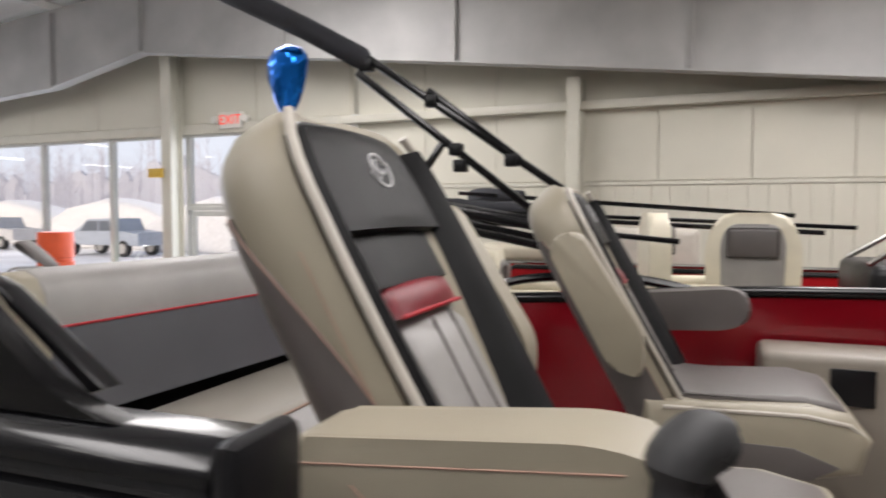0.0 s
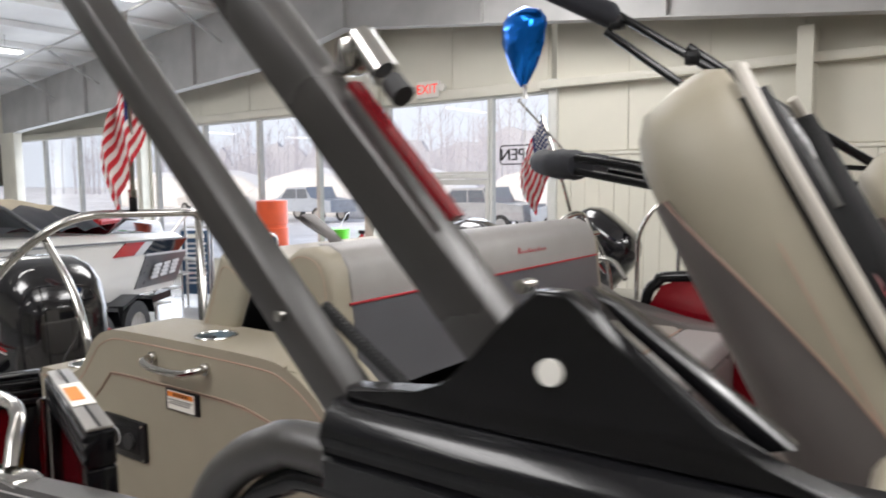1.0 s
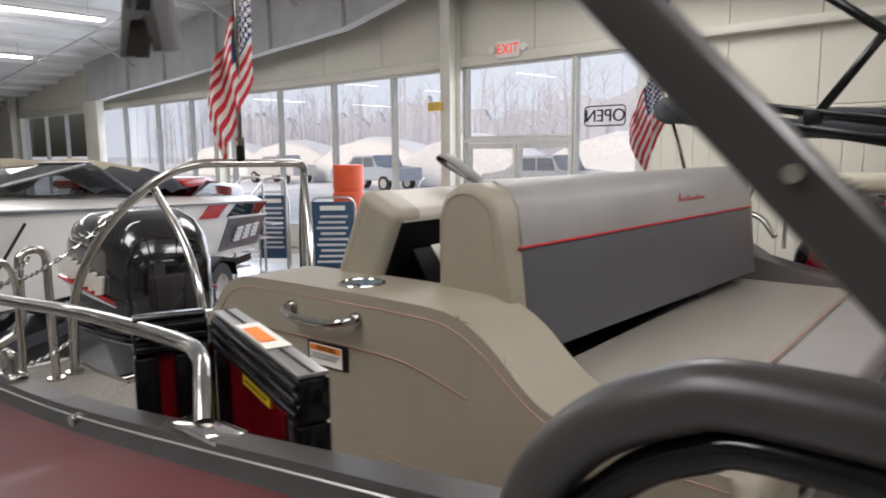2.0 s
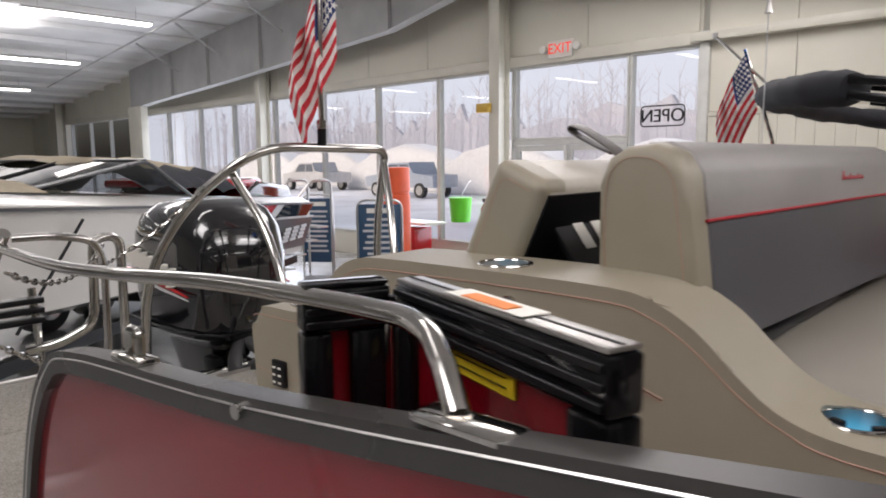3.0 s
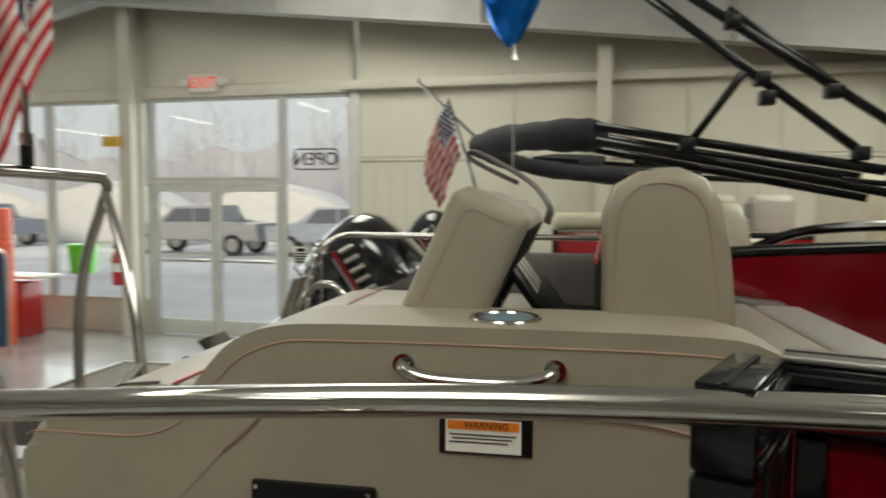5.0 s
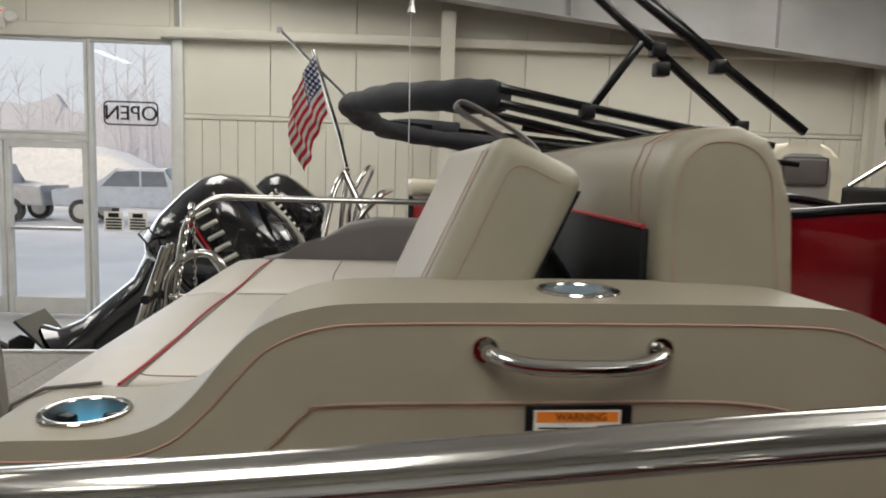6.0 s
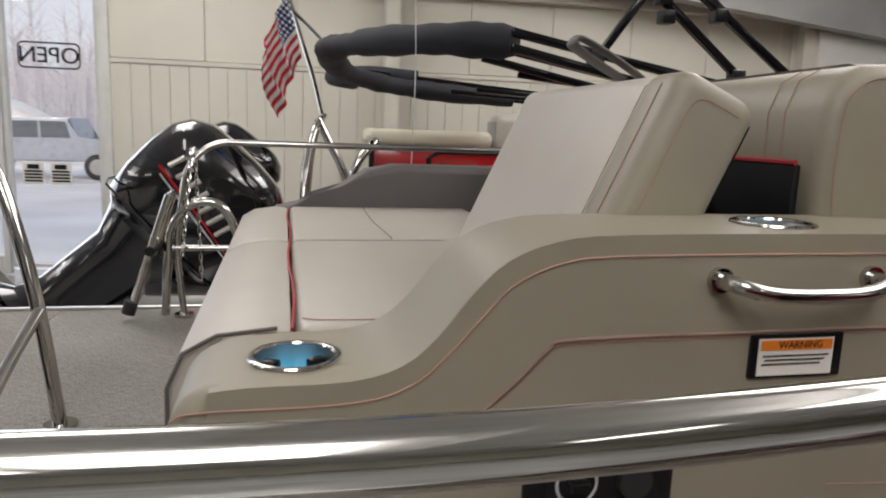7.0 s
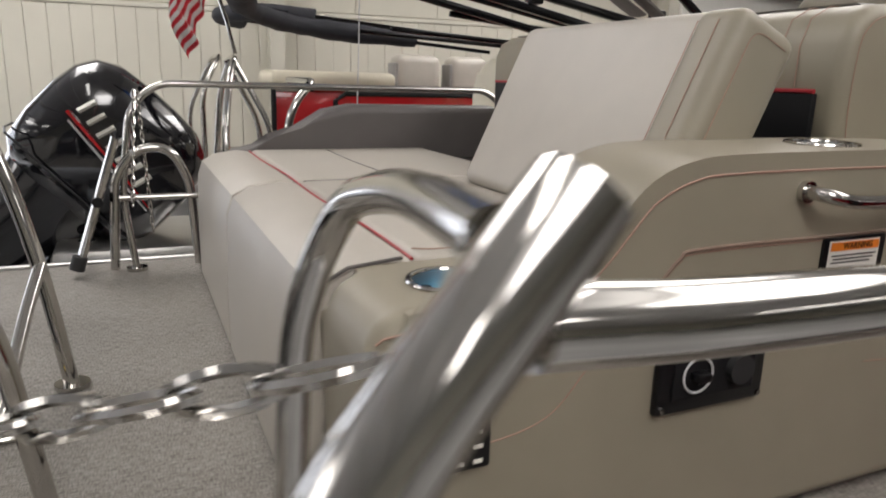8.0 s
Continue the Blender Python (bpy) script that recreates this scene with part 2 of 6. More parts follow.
CREAM = mat("cream vinyl", (0.66, 0.61, 0.48), 0.42, spread=0.03, scale=9, grain=0.25, grain_scale=900)
CONSOLE = mat("dull beige moulded plastic", (0.20, 0.175, 0.145), 0.5, spread=0.05, scale=6, grain=0.15, grain_scale=300)
LAMPW = glow("fluorescent tube", (1.0, 0.98, 0.92), 9.0)
EXITG = glow("lit red letters", (1.0, 0.05, 0.025), 1.1)
GLASSM = glass("window glass", (0.97, 0.98, 0.99))
TINT = glass("smoked windshield glass", (0.30, 0.32, 0.33))
FLAGR = mat("flag red cloth", (0.60, 0.022, 0.035), 0.7, spread=0.06, grain=0.3)
FLAGW = mat("flag white cloth", (0.82, 0.80, 0.78), 0.7, spread=0.04, grain=0.3)
FLAGB = mat("flag blue cloth", (0.02, 0.04, 0.17), 0.7, spread=0.06, grain=0.3)
FOIL = mat("blue foil", (0.01, 0.20, 0.80), 0.13, metal=0.85, spread=0.1, scale=8)
SNOW = mat("snowy parking lot", (0.74, 0.75, 0.77), 0.8, spread=0.15, scale=0.25)
# the haze over the lot is mixed into this pale bluish bark
BARK = mat("bare winter twigs paled by haze", (0.60, 0.60, 0.65), 0.9, spread=0.1)
# pale blue-grey carries the distance haze as well as the woods
FAR = mat("far trees with haze in the colour", (0.56, 0.58, 0.64), 0.9, spread=0.1)
HAZE = glow("overcast sky haze", (0.88, 0.93, 1.0), 0.84)

# ---- the hall ----
WY = 8.49  # inner face of the window wall
structure = lambda ob: tagged(ob, kind="structure")
structure(tagged(finish("floor", boxes((-34, 12, -12, WY + 0.3, -0.2, 0)), FLOORM, M=BM), "sealed grey concrete showroom floor", "floor"))
RIDGE = -8.5
RZ = 5.55


def roof_z(x):
    return RZ - (0.073 if x < RIDGE else 0.098) * abs(x - RIDGE)


bm = prism([(-34, roof_z(-34)), (RIDGE, RZ), (12, roof_z(12)), (12, roof_z(12) + 0.15), (RIDGE, RZ + 0.15), (-34, roof_z(-34) + 0.15)], -12, WY + 0.3, M=BM)
for i in range(30):  # sagging insulation bands between the purlins
    x = -33 + i * 1.5
    s = -0.073 if x > RIDGE else 0.098
    box(bm, x - 0.05, x + 0.05, -12, WY, roof_z(x) - 0.12, roof_z(x) - 0.004, M=BM)
structure(tagged(finish("ceiling", bm, CEIL), "white sloped roof insulation between purlins", "ceiling"))


def wall_piece(name, x0, x1, z0, z1, label="cream metal wall panel", y0=WY, y1=WY + 0.2):
    return structure(tagged(finish(name, boxes((x0, x1, y0, y1, z0, z1)), WALLM, M=BM), label, "wall"))


# window wall: glass runs from far aft to the door, cladding beyond
HEAD, SILL, GX0, GX1 = 3.24, 0.45, -29.6, -5.17
wall_piece("wall_window_head", -34, GX1, HEAD + 0.06, 5.9)
wall_piece("wall_window_sill", -29.7, -8.15, 0, SILL)
wall_piece("wall_end", -34, GX0 - 0.1, 0, HEAD + 0.06)
wall_piece("wall_clad", GX1 + 0.08, 12, 0, 5.9)
structure(tagged(finish("wall_left", boxes((-34.2, -34, -12, WY, 0, 6)), WALLM, M=BM), "cream hall wall", "wall"))
structure(tagged(finish("wall_right", boxes((12, 12.2, -12, WY, 0, 6)), WALLM, M=BM), "cream hall wall", "wall"))
structure(tagged(finish("wall_back", boxes((-34, 12, -12.2, -12, 0, 6)), WALLM, M=BM), "cream hall wall", "wall"))

# cladding: wainscot boards with grooves and upper sheets with seams
wains = structure(tagged(new("wainscot"), "cream grooved wainscot boarding on the wall", "wainscot"))
for i in range(40):
    x = GX1 + 0.12 + i * 0.205
    part("board", boxes((x, x + 0.2, WY - 0.035, WY, 0.0, 2.36), bevel=0.004, seg=1, M=BM), WALLM, wains)
part("cap", boxes((GX1 + 0.1, 3.1, WY - 0.05, WY, 2.362, 2.41), bevel=0.008, M=BM), TRIM, wains)
sheets = structure(tagged(new("upper_cladding"), "cream flat wall sheets with vertical seams", "cladding"))
for i in range(9):
    x = GX1 + 0.12 + i * 0.99
    part("sheet", boxes((x, x + 0.984, WY - 0.02, WY, 2.42, 5.2), bevel=0.004, seg=1, M=BM), WALLM, sheets)
for i in range(15):
    x = -29.5 + i * 1.62
    part("sheet", boxes((x, x + 1.61, WY - 0.02, WY, HEAD + 0.16, 5.2), bevel=0.004, seg=1, M=BM), WALLM, sheets)
structure(tagged(finish("wall_purlin", boxes((GX1 - 0.1, 3.0, WY - 0.16, WY - 0.022, 3.26, 3.36), bevel=0.01, M=BM), TRIM), "cream painted horizontal girt along the wall", "girt"))
structure(tagged(finish("window_header", boxes((-29.7, GX1, WY - 0.07, WY + 0.1, HEAD, HEAD + 0.15), bevel=0.008, M=BM), TRIM), "cream painted header over the windows", "trim"))


def window(name, x0, x1, z0, z1, label):
    w = structure(tagged(new(name), label, "window"))
    f = 0.035
    part("window_frame", boxes((x0, x0 + f, WY - 0.03, WY + 0.08, z0, z1), (x1 - f, x1, WY - 0.03, WY + 0.08, z0, z1), (x0 + f, x1 - f, WY - 0.03, WY + 0.08, z0, z0 + f), (x0 + f, x1 - f, WY - 0.03, WY + 0.08, z1 - f, z1), bevel=0.004, seg=1, M=BM), FRAMEM, w)
    p = part("pane", boxes((x0 + f, x1 - f, WY + 0.02, WY + 0.026, z0 + f, z1 - f), M=BM), GLASSM, w)
    p.visible_shadow = False
    return w


xs = [-29.0, -27.03, -25.17, -23.2, -20.7, -18.74, -16.95, -15.09, -13.23, -11.46, -9.81, -8.15]
for i, (a, b) in enumerate(zip(xs, xs[1:])):
    window(f"window_{i + 1}", a + 0.005, b - 0.005, SILL, HEAD, "tall fixed shop window in a pale aluminium frame")
window("window_20", -8.14, -6.16, 2.14, HEAD, "wide transom window over the double door")
window("window_21", -6.15, GX1, 0.1, HEAD, "tall sidelight window beside the door")
structure(tagged(finish("window_jamb", boxes((GX1, GX1 + 0.12, WY - 0.08, WY + 0.1, 0, HEAD + 0.15), bevel=0.01, M=BM), FRAMEM), "pale window jamb", "trim"))
for n, (a, b) in enumerate(((-8.1, -7.15), (-7.13, -6.18))):
    d = structure(tagged(new(f"door_{n + 1}"), "glazed aluminium entrance door, closed", "door"))
    f = 0.06
    part("door_frame", boxes((a, a + f, WY - 0.02, WY + 0.05, 0.02, 2.06), (b - f, b, WY - 0.02, WY + 0.05, 0.02, 2.06), (a + f, b - f, WY - 0.02, WY + 0.05, 0.02, 0.22), (a + f, b - f, WY - 0.02, WY + 0.05, 1.98, 2.06), bevel=0.005, seg=1, M=BM), FRAMEM, d)
    p = part("pane", boxes((a + f, b - f, WY + 0.01, WY + 0.016, 0.22, 1.98), M=BM), GLASSM, d)
    p.visible_shadow = False
    part("door_handle", boxes((a + f + 0.01, b - f - 0.01, WY - 0.07, WY - 0.03, 1.02, 1.06), bevel=0.01, M=BM), ALU, d)
structure(tagged(finish("door_header", boxes((-8.14, -6.16, WY - 0.04, WY + 0.08, 2.07, 2.135), bevel=0.005, M=BM), FRAMEM), "pale door header", "trim"))

# columns and rigid frame
for x, w, z in ((-8.28, 0.2, 4.7), (-15.25, 0.2, 4.0), (-29.7, 0.2, 4.2), (-2.02, 0.16, 3.62), (3.05, 0.16, 3.5)):
    bm = boxes((x - w / 2, x + w / 2, WY - 0.34, WY - 0.32, 0, z), (x - w / 2, x + w / 2, WY - 0.1, WY - 0.08, 0, z), (x - 0.02, x + 0.02, WY - 0.32, WY - 0.1, 0, z), bevel=0.004, seg=1, M=BM)
    structure(tagged(finish("wall_column", bm, COLM), "cream painted steel column against the wall", "column"))
FY = 7.95
bot = [(-21.0, 3.4), (-20.2, 3.46), (-16, 3.68), (-10.4, 4.03), (-8.5, 4.42), (-3.45, 3.86), (1.1, 3.33), (9, 2.5)]
top = [(12, roof_z(12) - 0.13), (-8.5, RZ - 0.13), (-21.9, roof_z(-21.9) - 0.13), (-21.9, 3.4)]
frame_ob = structure(tagged(new("rigid_frame"), "grey primed steel portal frame under the roof", "steel frame"))
part("web", prism(bot + top, FY - 0.01, FY + 0.01, M=BM), STEEL, frame_ob)
bm = bmesh.new()
for a, b in zip(bot, bot[1:]):
    square_bar((a[0], FY, a[1]), (b[0], FY, b[1]), 0.2, 0.02, bm=bm)
bm.transform(BM)
part("bottom_flange", bm, STEEL, frame_ob)
for x in (-19, -17, -14.6, -12.6, -10.4, -8.5, -5.9, -3.4, -0.7, 1.6):
    zb = [a[1] + (b[1] - a[1]) * (x - a[0]) / (b[0] - a[0]) for a, b in zip(bot, bot[1:]) if a[0] <= x <= b[0]][0]
    part("stiffener", boxes((x - 0.008, x + 0.008, FY - 0.09, FY - 0.01, zb, roof_z(x) - 0.2), M=BM), STEEL, frame_ob)
structure(tagged(finish("frame_column", boxes((-21.9, -21.0, FY - 0.1, FY + 0.1, 0, 3.4), bevel=0.01, M=BM), COLM), "cream painted frame column", "column"))
for x, dx in ((-18.4, 0.9), (-16.2, 0.9), (-13.6, 0.9), (-11.6, 0.8)):
    a, b = Vector((x, FY - 0.12, roof_z(x) - 0.75)), Vector((x - 0.1, FY - 1.1, roof_z(x) - 0.15))
    structure(tagged(finish("flange_brace", square_bar(a, b, 0.04, 0.04), STEEL, M=BM), "grey steel brace from frame to purlin", "brace"))
# a white partition beyond the cladding
structure(tagged(finish("wall_partition", boxes((3.14, 12, WY - 0.4, WY - 0.02, 0, 3.3), M=BM), mat("white painted board", (0.74, 0.73, 0.69), 0.6, spread=0.02)), "white painted partition", "wall"))
# conduit below the roof
structure(tagged(finish("conduit", sweep([BM @ Vector(p) for p in ((-24, 6.4, 4.05), (-12, 6.2, 4.85), (-8.5, 6.1, 5.1))], 0.02, 6), STEEL), "thin grey conduit under the roof", "conduit"))


def strip_light(x, y, n=1):
    z = roof_z(x) - 0.35
    t = thing("strip_light", "white fluorescent strip light hung below the roof", "strip light", BM @ Vector((x, y, z)), group="strip lights")
    part("housing", prism([(x - 0.13, z + 0.03), (x - 0.05, z + 0.09), (x + 0.05, z + 0.09), (x + 0.13, z + 0.03)], y - 1.2, y + 1.2, M=BM), WHITE, t)
    part("tube", boxes((x - 0.11, x + 0.11, y - 1.18, y + 1.18, z - 0.005, z + 0.026), bevel=0.01, M=BM), LAMPW, t)
    for q in (y - 0.9, y + 0.9):
        part("hanger", boxes((x - 0.004, x + 0.004, q - 0.004, q + 0.004, z + 0.091, z + 0.34), M=BM), STEEL, t)


for x in (-25, -20.5, -16, -11.5, -4.5, 0.5, 5):
    for y in (5.0, 0.5, -4.5):
        strip_light(x, y)
# unseen area lamps stand in for the strips; (-3.0, -2.4) is added fill
for x, y, e in ((-4.5, 5.6, 85), (1.0, 5.0, 85), (-3.0, -2.4, 100), (-11.5, 3, 70), (-18, 3, 70), (0.5, 0.5, 55)):
    la = new("strip_fill_lamp", bpy.data.lights.new("strip_fill_lamp", "AREA"))
    la.data.shape, la.data.size, la.data.size_y, la.data.energy, la.data.color = "RECTANGLE", 1.6, 3.0, e * 0.9, (1.0, 0.985, 0.95)
    la.matrix_basis = BM @ Matrix.Translation((x, y, roof_z(x) - 0.42))
    # added uplight that brightens the roof, which the closed housings leave dim
    up = new("roof_fill", bpy.data.lights.new("roof_fill", "AREA"))
    up.data.shape, up.data.size, up.data.size_y, up.data.energy, up.data.color = "RECTANGLE", 1.6, 3.0, e * 0.9, (1.0, 0.985, 0.95)
    up.matrix_basis = BM @ pose(x, y, roof_z(x) - 0.36, 180)

# exit sign and emergency lamp
t = thing("exit_sign", "white exit sign with lit red letters over the door", "exit sign", BM @ Vector((-7.24, WY - 0.1, 3.42)))
part("housing", boxes((-7.45, -7.03, WY - 0.11, WY - 0.03, 3.3, 3.54), bevel=0.012, M=BM), PAPER, t)
part("letters", words("EXIT", 0.20, BM @ pose(-7.24, WY - 0.114, 3.42, 90, 0, 0)), EXITG, t)
for s in (-1, 1):
    part("lamp_head", disc(bmesh.new(), (0, 0, 0), 0.055, 0.07, M=BM @ pose(-7.24 + s * 0.29, WY - 0.1, 3.43, 90)), PAPER, t)
t = thing("wall_box", "small yellow box on the column", "alarm box", BM @ Vector((-8.45, WY - 0.4, 2.65)))
part("box", boxes((-8.58, -8.32, WY - 0.42, WY - 0.345, 2.57, 2.71), bevel=0.012, M=BM), mat("amber plastic", (0.62, 0.40, 0.06), 0.5), t)
t = thing("open_sign", "unlit open sign hung in the sidelight, seen from behind", "open sign", BM @ Vector((-5.655, WY - 0.06, 2.4)))
bm = words("OPEN", 0.235, BM @ pose(-5.655, WY - 0.05, 2.395, 90, 0, 180), 0.008)
part("letters", bm, INK, t)
part("rim", sweep([BM @ Vector(p) for p in fillet([(-5.66, WY - 0.05, 2.27), (-5.35, WY - 0.05, 2.27), (-5.35, WY - 0.05, 2.53), (-5.96, WY - 0.05, 2.53), (-5.96, WY - 0.05, 2.27), (-5.66, WY - 0.05, 2.27)], 0.06)], 0.009, 6), INK, t)
t = thing("door_notices", "two printed notices on the sidelight glass", "notice", BM @ Vector((-5.7, WY - 0.03, 1.2)))
for a in (-6.0, -5.72):
    part("sheet", boxes((a, a + 0.22, WY - 0.02, WY - 0.017, 1.02, 1.26), M=BM), PAPER, t)
    part("print", boxes(*[(a + 0.02, a + 0.2, WY - 0.0245, WY - 0.021, z, z + 0.02) for z in (1.05, 1.085, 1.12, 1.155)], (a + 0.05, a + 0.17, WY - 0.0245, WY - 0.021, 1.19, 1.24), M=BM), INK, t)

# ---- outside ----
structure(tagged(finish("ground", boxes((-600, 600, WY + 0.3, 900, -0.4, -0.15), M=BM), SNOW), "pale snowy parking lot", "ground"))
rng = random.Random(5)
bm = bmesh.new()
for i in range(520):
    x, y = rng.uniform(-150, 60), rng.uniform(62, 90)
    h = rng.uniform(7, 14)
    a = Vector((x, y, -0.3))
    top_ = a + Vector((rng.uniform(-1, 1), 0, h))
    sweep([a, a.lerp(top_, 0.5) + Vector((rng.uniform(-0.3, 0.3), 0, 0)), top_], [0.13, 0.08, 0.02], 4, bm=bm, cap=False)
    for k in range(15):
        u = rng.uniform(0.25, 0.95)
        b0 = a.lerp(top_, u)
        b1 = b0 + Vector((rng.uniform(-2.0, 2.0), rng.uniform(-1, 1), rng.uniform(0.6, 2.6)))
        sweep([b0, b1], [0.05, 0.012], 3, bm=bm, cap=False)
bm.transform(BM)
tagged(finish("bare_trees", bm, BARK), "row of bare winter trees across the lot, haze in their colour", "trees", kind="stuff")
structure(tagged(finish("sky_backdrop", boxes((-420, 220, 160, 160.5, -2, 90), M=BM), HAZE), "white overcast winter sky", "sky"))
structure(tagged(finish("backdrop", prism([(-160 + i * 1.5, 9.0 + 4 * noise.noise((i * 0.08, 0, 0)) + 3 * noise.noise((i * 0.31, 3, 0)) + 2.5 * noise.noise((i * 1.1, 7, 0))) for i in range(200)] + [(138.5, -0.3), (-160, -0.3)], 95, 96, M=BM), FAR), "far wooded hill, haze painted into its colour", "hill"))


# car glass greyed so that its colour holds the outdoor haze
AUTOGLASS = mat("haze-greyed car glass", (0.16, 0.18, 0.21), 0.15)


def pickup(x, y, rz, paint, flip=False):
    t = thing("pickup_truck", "pickup truck parked outside on the snowy lot", "truck", BM @ Vector((x, y, -0.15)), group="parked trucks")
    M = BM @ pose(x, y, -0.15, 0, 0, rz)
    body = [(-2.8, 0.55), (-2.85, 1.05), (-2.75, 1.12), (-1.5, 1.2), (-0.75, 1.85), (0.95, 1.9), (1.15, 1.25), (2.75, 1.22), (2.8, 0.55)]
    part("body", prism(body, -0.95, 0.95, bevel=0.08, M=M), paint, t)
    part("side_window", prism([(-1.2, 1.25), (-0.7, 1.76), (0.05, 1.78), (0.05, 1.27)], -0.957, 0.957, M=M), AUTOGLASS, t)
    part("side_window", prism([(0.12, 1.27), (0.12, 1.78), (0.85, 1.78), (0.98, 1.28)], -0.957, 0.957, M=M), AUTOGLASS, t)
    for wx in (-1.85, 1.75):
        for s in (-0.88, 0.88):
            w = part("wheel", disc(bmesh.new(), (0, 0, 0), 0.40, 0.26, 24, M=M @ pose(wx, s, 0.40, 90)), RUBBER, t)
            part("rim", disc(bmesh.new(), (0, 0, 0), 0.25, 0.27, 16, M=M @ pose(wx, s, 0.40, 90)), ALU, w)


# blue grey paint, made lighter to hold the same haze
SLATE = mat("haze-lightened blue grey truck paint", (0.42, 0.47, 0.54), 0.3, coat=0.5)
pickup(-11.6, 24.5, 0, SLATE)
pickup(-17.5, 24.5, 0, mat("silver truck paint", (0.42, 0.43, 0.44), 0.3, coat=0.5))
pickup(-30, 26, 0, SLATE)
pickup(-42, 28, 0, mat("white truck paint", (0.6, 0.6, 0.6), 0.3, coat=0.5))
TENT = mat("white shrink wrap", (0.75, 0.76, 0.77), 0.6)
for x, y, w in ((-26, 30, 5), (-35, 31, 6), (-47, 33, 6), (-58, 34, 7), (-19, 34, 5)):
    prof = [(-w, -0.2), (-w * 0.95, 1.4), (-w * 0.5, 2.3), (0, 2.9), (w * 0.5, 2.4), (w * 0.95, 1.3), (w, -0.2)]
    tagged(finish("wrapped_boat", prism(prof, -1.3, 1.3, bevel=0.4, M=BM @ pose(x, y, 0)), TENT), "boat shrink-wrapped in white film on the lot", "wrapped boat", group="wrapped boats")

# ---- the near pontoon boat ----
DZ = 1.05  # deck height
YN, YF = 0.50, 3.08  # near and far fence lines


def chrome(pts, r, name, parent, rad=0.05, seg=12):
    return part(name, sweep(fillet(pts, rad, 6), r, seg), CHROME, parent)


boat = thing("pontoon_boat", "red and black pontoon boat on stands in the showroom", "pontoon boat", (0, 1.8, 0))
part("deck", boxes((-3.48, 4.4, YN - 0.06, YF + 0.06, DZ - 0.05, DZ), (-4.0, -3.482, YN - 0.06, 1.36, DZ - 0.05, DZ), (-4.0, -3.482, 2.3, YF + 0.06, DZ - 0.05, DZ), bevel=0.004), DECK, boat, "woven grey taupe vinyl deck")
part("well_trim", boxes((-3.487, -3.483, 1.363, 2.297, DZ - 0.1, DZ + 0.012), (-4.0, -3.483, 1.361, 1.366, DZ - 0.1, DZ + 0.012), (-4.0, -3.483, 2.294, 2.299, DZ - 0.1, DZ + 0.012)), ALU, boat)
part("engine_pod", boxes((-3.95, -3.5, 1.4, 2.26, 0.55, 0.93), bevel=0.03), ALU, boat)
part("deck_trim", boxes((-4.02, 4.4, YN - 0.09, YN - 0.062, DZ - 0.12, DZ + 0.01), (-4.02, 4.4, YF + 0.062, YF + 0.09, DZ - 0.12, DZ + 0.01), (-4.03, -4.004, YN - 0.06, 1.36, DZ - 0.12, DZ + 0.01), (-4.03, -4.004, 2.3, YF + 0.06, DZ - 0.12, DZ + 0.01), bevel=0.006), ALU, boat)
for y in (0.85, 1.8, 2.75):
    part("pontoon", sweep([(-3.5, y, 0.62), (-3.3, y, 0.62), (3.5, y, 0.62), (4.3, y, 0.72)], [0.28, 0.31, 0.31, 0.1], 20), ALU, boat)
for x in (-2.6, 0.0, 2.8):
    part("stand", boxes((x - 0.15, x + 0.15, 0.6, 3.0, 0.0, 0.3), bevel=0.01), STEEL, boat)


# near aft fence section: red panel in a rounded black frame
pts = [(-2.58, YN, 1.12), (-2.49, YN, 1.37), (-2.39, YN, 1.51), (-2.26, YN, 1.556), (-1.80, YN, 1.592), (-1.22, YN, 1.664), (-1.0, YN, 1.69)]
rail_line = smooth_line(pts, 6)
part("aft_fence_rail", sweep(rail_line, 0.025, 4, phase=math.pi / 4), SATIN, boat, "graphite fence rail with a rounded aft corner")
part("rail_groove", sweep([p + Vector((0, -0.0178, 0.006)) for p in rail_line], 0.0016, 4), ALU, boat)
outline = [(p.x + 0.01, p.z - 0.012) for p in rail_line] + [(-0.99, 1.12)]
part("aft_fence_panel", prism(outline, YN - 0.006, YN + 0.006), RED, boat, "metallic red fence panel")
part("screw", disc(bmesh.new(), (0, 0, 0), 0.009, 0.008, 10, M=pose(-1.80, YN - 0.021, 1.594, 90)), CHROME, boat)
cleat = part("cleat", boxes((-2.13, -2.045, YN - 0.016, YN + 0.016, 1.585, 1.600), bevel=0.005), CHROME, boat, "chrome pop-up cleat")
part("cleat_ring", sweep(fillet([(-2.10, YN, 1.598), (-2.10, YN, 1.632), (-2.07, YN, 1.632), (-2.07, YN, 1.598)], 0.008), 0.0075, 8), CHROME, cleat)
# stainless grab rail above the aft fence
part("grab_rail", sweep([Vector((-1.512, YN + 0.004, 1.652))] + smooth_line([(-1.545, 0.525, 1.682), (-1.60, 0.555, 1.702), (-1.70, 0.575, 1.704), (-2.0, 0.585, 1.695), (-2.32, 0.585, 1.674), (-2.6, 0.585, 1.661), (-2.85, 0.586, 1.666), (-2.935, 0.588, 1.670)], 6), 0.0115, 18), CHROME, boat, "polished stainless grab rail")
part("rail_foot", boxes((-1.55, -1.45, YN - 0.018, YN + 0.022, 1.645, 1.654), bevel=0.007), CHROME, boat)
# the leaning end post at the stern corner
chrome([(-2.920, 0.592, 1.703), (-2.998, 0.580, 1.620), (-3.05, 0.55, 1.50), (-3.09, 0.53, 1.30), (-3.10, 0.53, DZ)], 0.0145, "end_post", boat, 0.12, 16)
